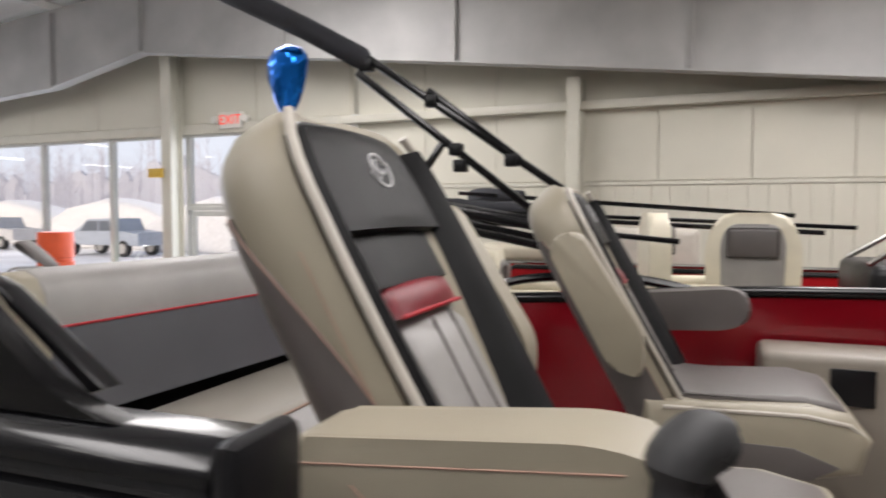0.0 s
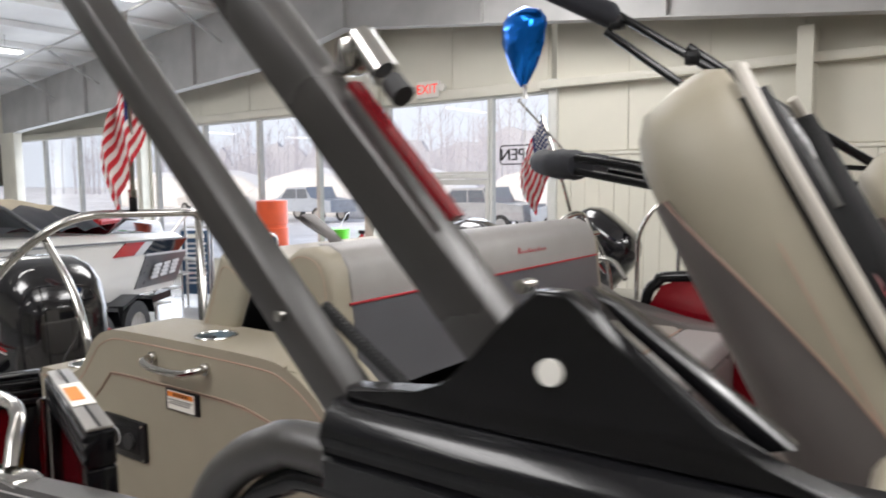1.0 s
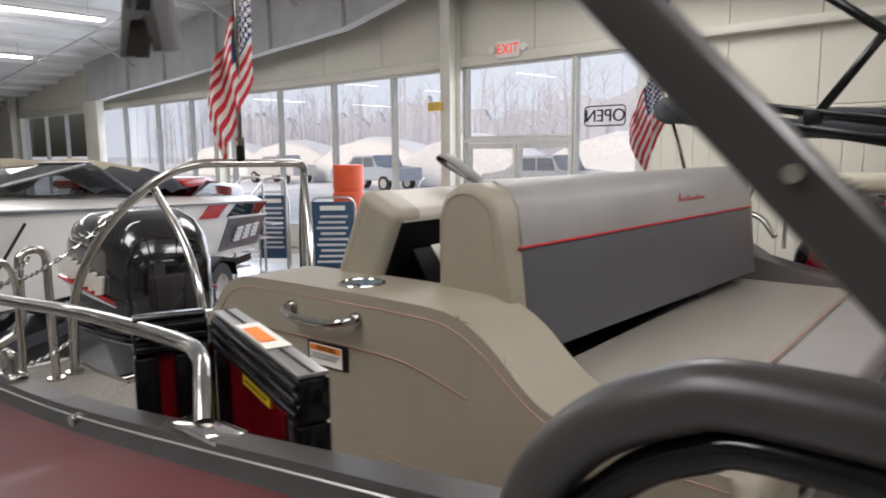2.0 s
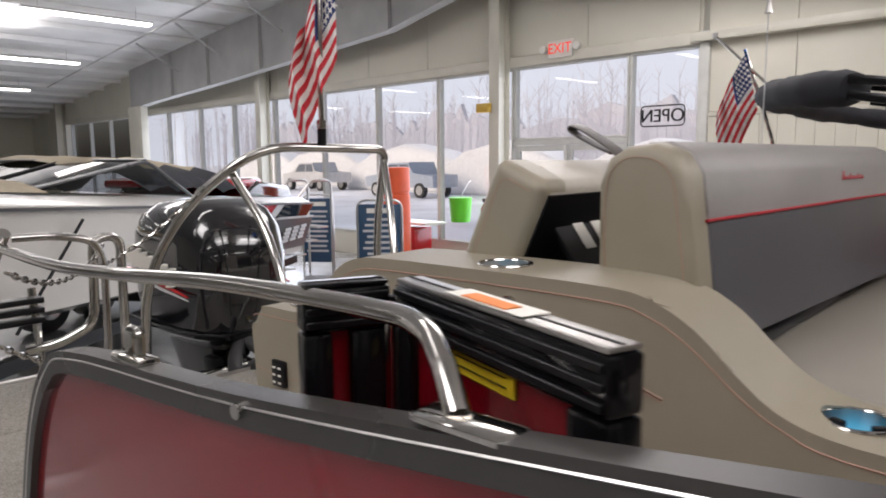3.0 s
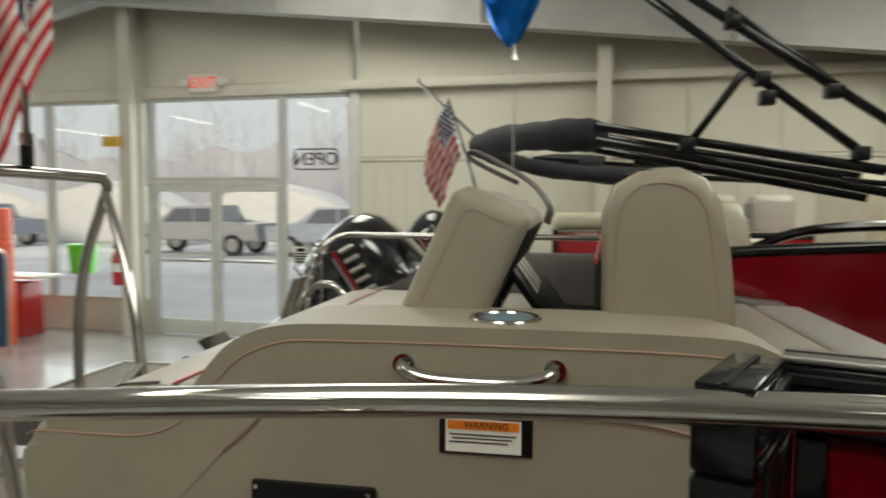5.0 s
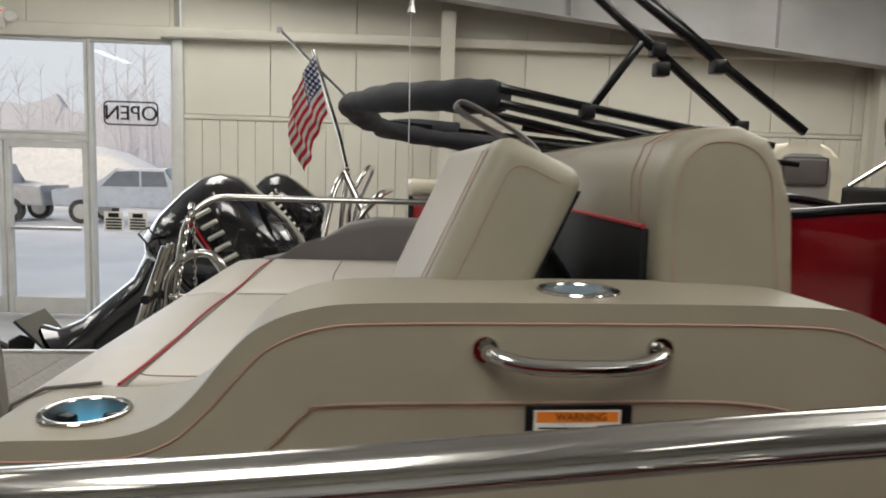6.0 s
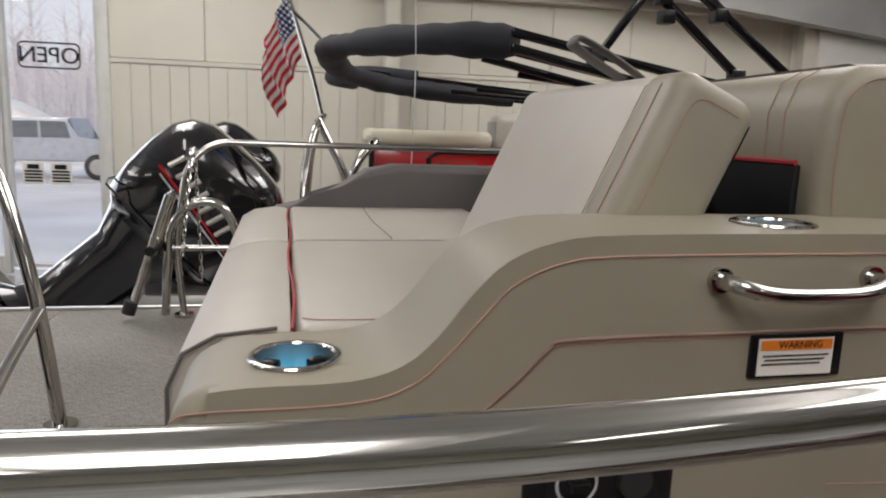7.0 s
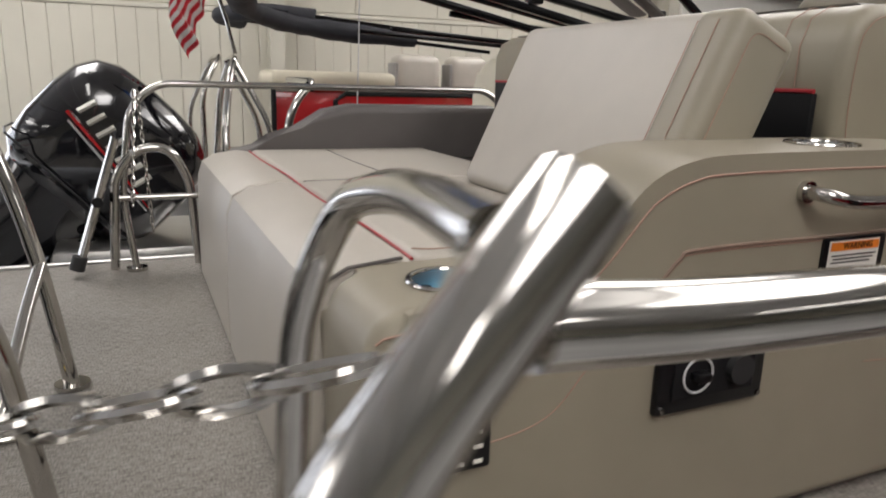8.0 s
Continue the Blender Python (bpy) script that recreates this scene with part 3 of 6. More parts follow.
chrome([(-2.935, 0.61, 1.688), (-2.925, 0.70, 1.688), (-2.925, 0.79, 1.668), (-2.945, 0.815, 1.60), (-2.97, 0.815, DZ)], 0.0095, "end_hoop", boat, 0.07)

# forward near fence: hoop rail, thick black tower rail
part("fence_hoop", sweep(smooth_line([(-1.10, YN, 1.55), (-1.085, YN, 1.68), (-1.045, YN, 1.755), (-0.98, YN, 1.80), (-0.90, YN, 1.815), (-0.6, YN, 1.80), (0.4, YN, 1.74), (2.6, YN, 1.72)], 6), 0.022, 12), SATIN, boat, "graphite fence hoop")
part("inner_hoop", sweep(smooth_line([(-1.068, YN + 0.004, 1.50), (-1.052, YN + 0.004, 1.672), (-1.014, YN + 0.004, 1.734), (-0.962, YN + 0.004, 1.770), (-0.895, YN + 0.004, 1.783), (-0.6, YN + 0.004, 1.768), (0.4, YN + 0.004, 1.708)], 6), 0.0135, 10), BLACK, boat, "black inner edge of the fence hoop")
part("fence_panel", boxes((-1.0, 4.2, YN - 0.004, YN + 0.004, 1.12, 1.52)), RED, boat)

tower = thing("wakeboard_tower", "graphite tow tower folded back on a thick black rail", "tow tower", (-0.6, 0.46, 1.8))
prof = [(-0.035, 0.018), (-0.035, 0.040), (-0.029, 0.044), (-0.029, 0.048)] + [(-0.008 + 0.029 * math.cos(radians(a)), 0.055 + 0.029 * math.sin(radians(a))) for a in range(185, 84, -10)] + [(0.02, 0.084), (0.035, 0.06), (0.035, 0.018)]
part("base_rail", prism([(0.465 + p[0], 1.805 + p[1]) for p in prof], -0.842, -0.405, axis="x", bevel=0.003), BLACK, tower, "gloss black base rail")
part("rail_end_cap", boxes((-0.404, -0.38, 0.425, 0.505, 1.815, 1.895), bevel=0.012), PLASTIC, tower)
plate = [(-0.84, 1.888), (-0.84, 1.898), (-0.775, 1.905), (-0.75, 1.912), (-0.727, 1.933), (-0.712, 1.955), (-0.698, 1.972), (-0.683, 1.984), (-0.662, 1.984), (-0.645, 1.972), (-0.624, 1.948), (-0.577, 1.912), (-0.55, 1.902), (-0.50, 1.888)]
bm = prism(plate, 0.448, 0.470, bevel=0.003, M=Matrix.Translation((0.008, 0, 0)))
part("mount_plate", bm, GLOSSY, tower, "graphite mounting plate with a round hole")
part("hole", disc(bmesh.new(), (0, 0, 0), 0.0085, 0.004, 16, M=pose(-0.663, 0.4465, 1.935, 90)), PAPER, tower)
part("plate_ridge", prism([(-0.66, 1.984), (-0.64, 1.976), (-0.54, 1.905), (-0.555, 1.9), (-0.635, 1.962)], 0.472, 0.492, bevel=0.003, M=Matrix.Translation((0.008, 0, 0))), BLACK, tower)


def leg(a, b, w, h, name):
    p = part(name, square_bar(a, b, w, h, bevel=0.004), SATIN, tower)
    return p


aft_leg = leg((-0.829, 0.475, 1.855), (-1.535, 0.46, 2.60), 0.036, 0.030, "aft_leg")
fwd_leg = leg((-0.698, 0.475, 1.925), (-1.292, 0.46, 2.58), 0.042, 0.038, "forward_leg")
part("red_band", square_bar((-0.748, 0.4742, 2.0255), (-0.838, 0.4722, 2.1243), 0.013, 0.006, up=(0.7, 0, 0.7)), RED, fwd_leg, "narrow red strip along the leg")
for p in ((-0.838, 0.455, 1.876), (-0.905, 0.455, 1.944), (-0.683, 0.452, 1.986)):
    part("bolt", disc(bmesh.new(), (0, 0, 0), 0.0048, 0.012, 12, M=pose(*p, 90)), CHROME, tower)
clamp = part("rope_clamp", sweep([(-0.855, 0.50, 2.165), (-0.822, 0.49, 2.132)], 0.0115, 12), CHROME, tower, "chrome rope clamp")
part("clamp_jaw", boxes((-0.870, -0.850, 0.484, 0.506, 2.135, 2.165), bevel=0.006), CHROME, clamp)
part("clamp_knob", sweep([(-0.816, 0.49, 2.126), (-0.803, 0.487, 2.114)], 0.0095, 10), RUBBER, clamp)
coil = [Vector((-0.905 + k / 160 * 0.105, 0.505 + 0.005 * math.cos(k * 1.05), 1.942 - k / 160 * 0.068 + 0.005 * math.sin(k * 1.05))) for k in range(161)]
bm = sweep(coil, 0.0022, 5)
part("coil_cable", bm, RUBBER, tower, "coiled black cable")
# the tower's upper strut, hanging aft with an open clevis
strut = part("hanging_strut", square_bar((-1.545, 0.52, 2.42), (-1.605, 0.52, 2.115), 0.03, 0.062, bevel=0.004, up=(1, 0, 0)), BLACK, tower, "black hanging strut")
part("clevis", prism([(-1.652, 2.068), (-1.634, 2.068), (-1.622, 2.108), (-1.588, 2.108), (-1.576, 2.068), (-1.558, 2.068), (-1.572, 2.135), (-1.638, 2.135)], 0.506, 0.534, bevel=0.002), SATIN, strut, "open graphite clevis")
part("clevis_bolt", sweep([(-1.605, 0.503, 2.122), (-1.605, 0.537, 2.122)], 0.006, 8), CHROME, strut)

# ---- side gate, folded open ----
PEWTER = mat("brushed pewter aluminium", (0.42, 0.405, 0.385), 0.36, metal=0.9, spread=0.06, grain=0.12, grain_scale=500)
gate = thing("side_gate", "black framed red side gate folded open", "boat gate", (-1.76, 0.65, DZ))
part("post", boxes((-1.79, -1.755, 0.685, 0.72, DZ, 1.69), bevel=0.004), PLASTIC, gate)


def leaf(a, b, z0, z1, name, cap_material):
    a, b = Vector((*a, 0)), Vector((*b, 0))
    t = (b - a).normalized()
    s = Vector((-t.y, t.x, 0))
    M = Matrix.Translation(a) @ Matrix((t, s, (0, 0, 1))).transposed().to_4x4()
    n = (b - a).length
    w = part(name, boxes((0, n, -0.02, 0.02, z1 - 0.052, z1), (0, 0.035, -0.02, 0.02, z0, z1 - 0.053), (n - 0.05, n, -0.02, 0.02, z0, z1 - 0.053), (0.036, n - 0.051, -0.02, 0.02, z0, z0 + 0.06), bevel=0.005, M=M), BLACK, gate)
    part("ribs", boxes(*[(0.004, n - 0.004, -0.0235, -0.0195, z1 - 0.046 + k * 0.016, z1 - 0.038 + k * 0.016) for k in range(3)], bevel=0.001, seg=1, M=M), PLASTIC, w)
    part("panel", boxes((0.03, n - 0.045, -0.005, 0.005, z0 + 0.05, z1 - 0.048), M=M), RED, w)
    part("cap", boxes((0.002, n - 0.002, -0.018, 0.018, z1 + 0.0005, z1 + 0.006), bevel=0.002, M=M), cap_material, w)
    part("cap_groove", boxes((0.004, n - 0.004, -0.002, 0.002, z1 + 0.0061, z1 + 0.0069), M=M), INK, w)
    return w, M, n


leaf((-1.820, 0.578), (-1.775, 0.675), DZ + 0.08, 1.71, "short_leaf", BLACK)
w, M, n = leaf((-1.755, 0.695), (-1.40, 0.572), DZ + 0.08, 1.71, "long_leaf", PEWTER)
part("sticker", boxes((0.118, 0.238, -0.0085, -0.0055, 1.632, 1.679), M=M), YELLOW, w, "yellow warning sticker")
part("print", boxes(*[(0.13, 0.225, -0.0105, -0.009, 1.640 + k * 0.010, 1.6409 + k * 0.010) for k in range(4)], M=M), INK, w)
part("top_label", boxes((0.12, 0.26, -0.0165, 0.0165, 1.7172, 1.7182), M=M), PAPER, w)
part("top_print", boxes((0.15, 0.23, -0.014, 0.006, 1.7186, 1.7195), M=M), ORANGE, w)
hinge = part("hinge", sweep([(-1.758, 0.664, 1.20), (-1.758, 0.664, 1.67)], 0.008, 10), CHROME, gate, "steel piano hinge")

# ---- stern lounge ----
LY = 1.138
lounge = thing("stern_lounge", "beige vinyl stern lounge with a swing backrest and cup holders", "boat lounge", (-2.0, 1.9, DZ))
side = [(-2.80, 1.06), (-2.80, 1.40), (-2.792, 1.44), (-2.765, 1.466), (-2.71, 1.474), (-2.60, 1.476), (-2.54, 1.492), (-2.50, 1.525), (-2.46, 1.575), (-2.42, 1.612), (-2.36, 1.635), (-2.27, 1.643), (-2.0, 1.645), (-1.72, 1.643), (-1.64, 1.628), (-1.57, 1.59), (-1.51, 1.535), (-1.45, 1.49), (-1.38, 1.468), (-1.28, 1.462), (-1.12, 1.46), (-1.08, 1.44), (-1.06, 1.40), (-1.06, 1.06)]
side = side[:1] + [(p.x, p.z) for p in smooth_line([(a, 0, b) for a, b in side[1:-1]], 3)] + side[-1:]
arm = part("near_arm", prism(side, LY, 1.345, bevel=0.03, seg=5), BEIGE, lounge, "beige vinyl arm with pink stitching")


def smooth_line2(pts):
    return [(p.x, p.z) for p in smooth_line([(a, 0, c) for a, c in pts], 5)]


def side_seam(pts, name="stitching", r=0.001, mat_=STITCH, y=LY - 0.0005):
    return part(name, sweep([(p.x, y, p.z) for p in smooth_line([(a, 0, b) for a, b in pts], 6)], r, 5), mat_, arm)


side_seam([(-2.44, 1.435), (-2.40, 1.47), (-2.365, 1.505), (-2.33, 1.516), (-2.1, 1.518), (-1.84, 1.518), (-1.72, 1.50), (-1.62, 1.47)], mat_=mat("brown seam", (0.22, 0.15, 0.11), 0.7), r=0.003)
side_seam([(-2.44, 1.430), (-2.40, 1.465), (-2.365, 1.500), (-2.33, 1.511), (-2.1, 1.513), (-1.84, 1.513), (-1.72, 1.495), (-1.62, 1.465)])
side_seam([(-2.44, 1.435), (-2.50, 1.37), (-2.56, 1.31), (-2.66, 1.29), (-2.79, 1.30)])
side_seam([(-1.95, 1.30), (-1.7, 1.28), (-1.5, 1.24), (-1.2, 1.22)])
top_seam = [(-2.79, 1.44), (-2.76, 1.448), (-2.60, 1.450), (-2.53, 1.468), (-2.485, 1.505), (-2.445, 1.55), (-2.41, 1.585), (-2.35, 1.61), (-2.27, 1.617), (-2.0, 1.619), (-1.73, 1.617), (-1.65, 1.602), (-1.58, 1.565), (-1.50, 1.50), (-1.44, 1.465), (-1.36, 1.442), (-1.12, 1.435)]
side_seam(top_seam, r=0.0016, y=LY - 0.0004)
# seat boxes and cushions
part("seat_base", boxes((-2.77, -1.10, 1.346, 2.88, DZ + 0.004, 1.36), bevel=0.01), TAUPE, lounge)
part("far_arm", prism([(-2.75, 1.06), (-2.75, 1.42), (-2.70, 1.47), (-2.56, 1.49), (-2.47, 1.55), (-2.38, 1.61), (-2.28, 1.63), (-1.72, 1.63), (-1.60, 1.58), (-1.48, 1.49), (-1.1, 1.46), (-1.06, 1.42), (-1.06, 1.06)], 2.885, 3.03, bevel=0.03, seg=4), TAUPE, lounge, "dark taupe arm")


def pad(x0, x1, y0, y1, z0, z1, material=PALE, bevel=0.03, name="cushion", M=None):
    return part(name, boxes((x0, x1, y0, y1, z0, z1), bevel=bevel, seg=4, M=M), material, lounge)


pad(-2.655, -2.02, 1.35, 2.138, 1.362, 1.478, bevel=0.02)
pad(-2.655, -2.02, 2.146, 2.88, 1.362, 1.478, bevel=0.02)
for y0, y1 in ((1.35, 2.138), (2.146, 2.88)):
    bol = [(-2.662, 1.473), (-2.70, 1.478), (-2.77, 1.468), (-2.81, 1.445), (-2.825, 1.40), (-2.83, 1.25), (-2.83, 1.07), (-2.78, 1.07), (-2.78, 1.362), (-2.662, 1.362)]
    part("aft_bolster", prism(bol, y0, y1, bevel=0.012, seg=3), PALE, lounge)
part("red_piping", sweep([(-2.659 + 0.004 * math.sin(y * 9), y, 1.474) for y in np.linspace(1.36, 2.87, 24)], 0.0026, 6), WELT, lounge)
part("stitching", sweep(smooth_line([(-2.645, 1.40, 1.479), (-2.60, 1.385, 1.4795), (-2.40, 1.38, 1.4795), (-2.25, 1.385, 1.4795)], 6), 0.001, 5), STITCH, lounge)
part("crease", sweep([(-2.64, 2.142, 1.474), (-2.26, 2.142, 1.474)], 0.002, 5), TAUPE, lounge)
part("crease", sweep([(-2.40, 2.16, 1.4785), (-2.41, 2.5, 1.4785), (-2.40, 2.86, 1.4785)], 0.002, 5), TAUPE, lounge)
part("welt", sweep([(-2.829, 1.345, 1.10), (-2.826, 1.345, 1.40), (-2.805, 1.345, 1.448), (-2.76, 1.346, 1.472), (-2.68, 1.347, 1.480)], 0.003, 6), TAUPE, lounge)
# aft backrest, leaning
M = Matrix.Translation((-2.262, 0, 1.482)) @ pose(0, 0, 0, 0, 24.5, 0)
b = part("aft_backrest", boxes((-0.012, 0.135, 1.325, 2.02, 0, 0.415), bevel=0.03, seg=5, M=M), PALE, lounge, "pale vinyl swing backrest")
part("end_panel", boxes((-0.0135, 0.1345, 1.3235, 1.44, 0.006, 0.4165), bevel=0.03, seg=5, M=M), BEIGE, b, "beige end panel")
part("stitching", sweep([M @ Vector(p) for p in ((-0.0145, 1.42, 0.02), (-0.0145, 1.42, 0.385), (0.05, 1.42, 0.4165))], 0.001, 5), STITCH, b)
part("stitching", sweep([M @ Vector(p) for p in fillet([(0.02, 1.323, 0.03), (0.02, 1.323, 0.385), (0.10, 1.323, 0.385)], 0.03)], 0.001, 5), STITCH, b)
part("stitching", sweep([M @ Vector(p) for p in ((-0.0145, 1.372, 0.03), (-0.0145, 1.372, 0.385), (0.03, 1.372, 0.4165))], 0.001, 5), STITCH, b)
# charcoal in place of taupe: the shade of the well is in this colour
part("dark_face", boxes((0.133, 0.139, 1.345, 2.0, 0.03, 0.39), bevel=0.002, M=M), CHAR, b, "dark taupe forward face, darkened to charcoal for shade")
part("grab_strap", sweep(smooth_line([(-2.02, 1.70, 1.872), (-2.07, 1.695, 1.895), (-2.125, 1.69, 1.925), (-2.128, 1.69, 1.938), (-2.11, 1.688, 1.940), (-2.05, 1.682, 1.910), (-1.985, 1.675, 1.868), (-1.95, 1.67, 1.82), (-1.955, 1.665, 1.785)], 6), 0.026, 10, flat=0.2, up=(0.4, 0, 1)), TAUPE, b, "taupe grab strap")
# forward backrest
ang = math.degrees(math.atan2(0.086, 1.45))
M2 = Matrix.Translation((-1.855, 1.325, 1.508)) @ pose(0, 0, 0, 0, 0, -ang)
bp = [(0.0, 0.14), (0.0, 0.30), (0.02, 0.35), (0.06, 0.373), (0.12, 0.378), (0.165, 0.36), (0.19, 0.32), (0.20, 0.25), (0.232, 0.0), (0.05, 0.0)]
b = part("forward_backrest", prism(bp, 0, 1.50, bevel=0.028, seg=5, M=M2), BEIGE, lounge, "long two-tone bench backrest")
up_face = [(0.075, 0.380), (0.125, 0.3815), (0.168, 0.363), (0.194, 0.322), (0.2035, 0.25), (0.2045, 0.238), (0.17, 0.238), (0.15, 0.34)]
part("upper_panel", prism(up_face, 0.06, 1.47, bevel=0.006, M=M2), GREYV, b)
part("lower_panel", prism([(0.2055, 0.232), (0.2375, 0.0), (0.2, 0.0), (0.17, 0.232)], 0.06, 1.47, bevel=0.006, M=M2), mat("slate grey vinyl", (0.078, 0.079, 0.088), 0.4, spread=0.05, grain=0.3, grain_scale=900), b)
part("red_piping", sweep([M2 @ Vector((0.2065, y, 0.235)) for y in (0.05, 0.7, 1.47)], 0.0035, 6), WELT, b)
bm = bmesh.new()
for i in range(9):  # an embroidered mark, as plain strokes
    y = 0.86 - 0.0 + i * 0.022
    h = 0.022 if i == 0 else (0.014 if i in (3, 6) else 0.009)
    sweep([(0.2035, y, 0.29), (0.2015, y + 0.010, 0.29 + h), (0.203, y + 0.016, 0.29)], 0.0018, 4, bm=bm)
bm.transform(M2)
part("embroidery", bm, WELT, b)
for y in (0.105, 0.15):
    part("stitching", sweep([M2 @ Vector((x, y, z)) for x, z in ((-0.0015, 0.15), (-0.0015, 0.30), (0.018, 0.352), (0.06, 0.3755), (0.11, 0.3795))], 0.0011, 5), STITCH, b)
part("stitching", sweep([M2 @ Vector((x, -0.0006, z)) for x, z in smooth_line2([(0.06, 0.02), (0.025, 0.15), (0.025, 0.29), (0.045, 0.335), (0.08, 0.352), (0.13, 0.345), (0.162, 0.31), (0.175, 0.24), (0.205, 0.02)])], 0.001, 5), STITCH, b)
# dark lower back of the forward backrest, the well and the storage lid
# floor added to close the gap; its charcoal stands for the shade inside
part("well_shade_floor", boxes((-2.018, -1.80, 1.36, 2.86, 1.362, 1.44), bevel=0.004), CHAR, lounge)
part("black_back_panel", boxes((-0.012, 0.002, 0.05, 1.45, -0.03, 0.215), bevel=0.004, M=M2), INK, lounge, "black lower back panel edged in red")
part("panel_piping", sweep([M2 @ Vector((-0.010, y, 0.218)) for y in (0.05, 0.7, 1.45)], 0.0045, 6), WELT, lounge)
ML_ = Matrix.Translation((-1.905, 0, 1.55)) @ pose(0, 0, 0, 0, -36, 0)
lid = part("storage_lid", boxes((-0.006, 0.008, 1.42, 1.95, 0, 0.25), bevel=0.004, M=ML_), PLASTIC, lounge, "dark plastic lid with hang tags")
for y in (1.49, 1.57, 1.65):
    part("hang_tag", boxes((0.010, 0.012, y, y + 0.045, 0.12, 0.21), M=ML_), PAPER, lid)
# forward seat
part("bench_cushion", boxes((-1.63, -1.235, 1.35, 2.88, 1.36, 1.462), bevel=0.03, seg=4), mat("stone grey vinyl", (0.275, 0.255, 0.22), 0.38, spread=0.04, grain=0.3, grain_scale=900), lounge)
part("bench_roll", boxes((-1.233, -1.05, 1.35, 2.88, 1.36, 1.458), bevel=0.03, seg=4), GREYV, lounge, "silver grey front roll")
part("bench_front", boxes((-1.12, -1.045, 1.35, 2.88, 1.08, 1.358), bevel=0.015), TAUPE, lounge)
part("bench_seam", sweep([(-1.234, 1.37, 1.453), (-1.234, 2.86, 1.453)], 0.003, 5), STITCH, lounge)


def cup(x, y, z, host, r=0.050, deep=0.062):
    """A steel-rimmed cup holder sunk into its host, lit from within."""
    cut = bmesh.new()
    disc(cut, (x, y, z), r - 0.001, deep * 2 + 0.004, 28)
    me = bpy.data.meshes.new("well")
    cut.to_mesh(me)
    cut.free()
    tool = new("well", me)
    mod = host.modifiers.new("well", "BOOLEAN")
    mod.operation, mod.object, mod.solver = "DIFFERENCE", tool, "EXACT"
    bpy.context.view_layer.update()
    carved = bpy.data.meshes.new_from_object(host.evaluated_get(bpy.context.evaluated_depsgraph_get()))
    host.modifiers.clear()
    carved.shade_smooth()
    carved.set_sharp_from_angle(angle=radians(40))
    host.data = carved
    bpy.data.objects.remove(tool)
    ang_ = [2 * math.pi * k / 32 for k in range(32)]
    c = part("cup_holder", sweep([(x + (r + 0.003) * math.cos(a), y + (r + 0.003) * math.sin(a), z + 0.001) for a in ang_], 0.0045, 8, closed=True, flat=0.8), CHROME, lounge, "steel rimmed cup holder with a lit well")
    wall = [[Vector((x + q * math.cos(a), y + q * math.sin(a), z + h)) for a in ang_] for q, h in ((r - 0.0015, 0.0), (r - 0.003, -0.02), (r - 0.005, -0.036))]
    part("well_wall", loft(wall, caps=False), ALU, c)
    part("lit_well", disc(bmesh.new(), (x, y, z - 0.032), r - 0.006, 0.004, 28), CUPG, c)
    for a in (0.6, 2.7, 4.8):
        part("drip_pad", boxes((-0.012, 0.012, -0.008, 0.008, 0, 0.022), bevel=0.004, M=pose(x, y, z - 0.030, 0, 0, math.degrees(a)) @ pose(r - 0.017, 0, 0)), PLASTIC, c)
    return c


cup(-2.658, 1.235, 1.476, arm)
cup(-2.006, 1.232, 1.645, arm)
cup(-1.365, 1.25, 1.466, arm)
arm.modifiers.new("even_normals", "WEIGHTED_NORMAL").keep_sharp = True
# handle, warning label, socket plate, switch plate
h = part("grab_handle", sweep(smooth_line([(-2.148, LY - 0.004, 1.588), (-2.140, LY - 0.035, 1.586), (-2.10, LY - 0.046, 1.578), (-2.03, LY - 0.048, 1.576), (-1.97, LY - 0.046, 1.578), (-1.935, LY - 0.035, 1.586), (-1.926, LY - 0.004, 1.588)], 5), 0.0105, 10), CHROME, lounge, "polished grab handle")
for x in (-2.148, -1.926):
    part("handle_foot", disc(bmesh.new(), (0, 0, 0), 0.016, 0.01, 14, M=pose(x, LY - 0.004, 1.588, 90)), CHROME, h)
lab = part("warning_label", boxes((-2.094, -1.957, LY - 0.005, LY + 0.002, 1.458, 1.516), bevel=0.002), PLASTIC, lounge, "warning label in a black holder")
part("paper", boxes((-2.084, -1.973, LY - 0.0065, LY - 0.0054, 1.462, 1.511)), PAPER, lab)
part("orange_band", boxes((-2.081, -1.976, LY - 0.0078, LY - 0.0068, 1.496, 1.509)), ORANGE, lab)
part("letters", words("WARNING", 0.0135, pose(-2.024, LY - 0.0085, 1.5025, 90, 0, 0), 0.0002), INK, lab)
part("print", boxes(*[(-2.078 + 0.004 * (k % 2), -1.98 - 0.006 * k, LY - 0.0078, LY - 0.0068, 1.4875 - k * 0.0055, 1.4892 - k * 0.0055) for k in range(3)]), INK, lab)
pl = part("socket_plate", boxes((-2.39, -2.19, LY - 0.012, LY + 0.002, 1.283, 1.397), bevel=0.006), PLASTIC, lounge, "black recessed battery switch and socket plate")
part("recess", boxes((-2.365, -2.215, LY - 0.0145, LY - 0.0125, 1.305, 1.375), bevel=0.0008, seg=1), INK, pl)
part("switch_ring", sweep([(-2.325 + 0.026 * math.cos(a), LY - 0.018, 1.34 + 0.026 * math.sin(a)) for a in [2 * math.pi * k / 20 for k in range(20)]], 0.0018, 6, closed=True), SILVER, pl)
part("switch_knob", boxes((-2.338, -2.312, LY - 0.034, LY - 0.015, 1.333, 1.347), bevel=0.004), PLASTIC, pl)
part("socket_cap", disc(bmesh.new(), (0, 0, 0), 0.022, 0.014, 18, M=pose(-2.25, LY - 0.02, 1.34, 90)), RUBBER, pl)
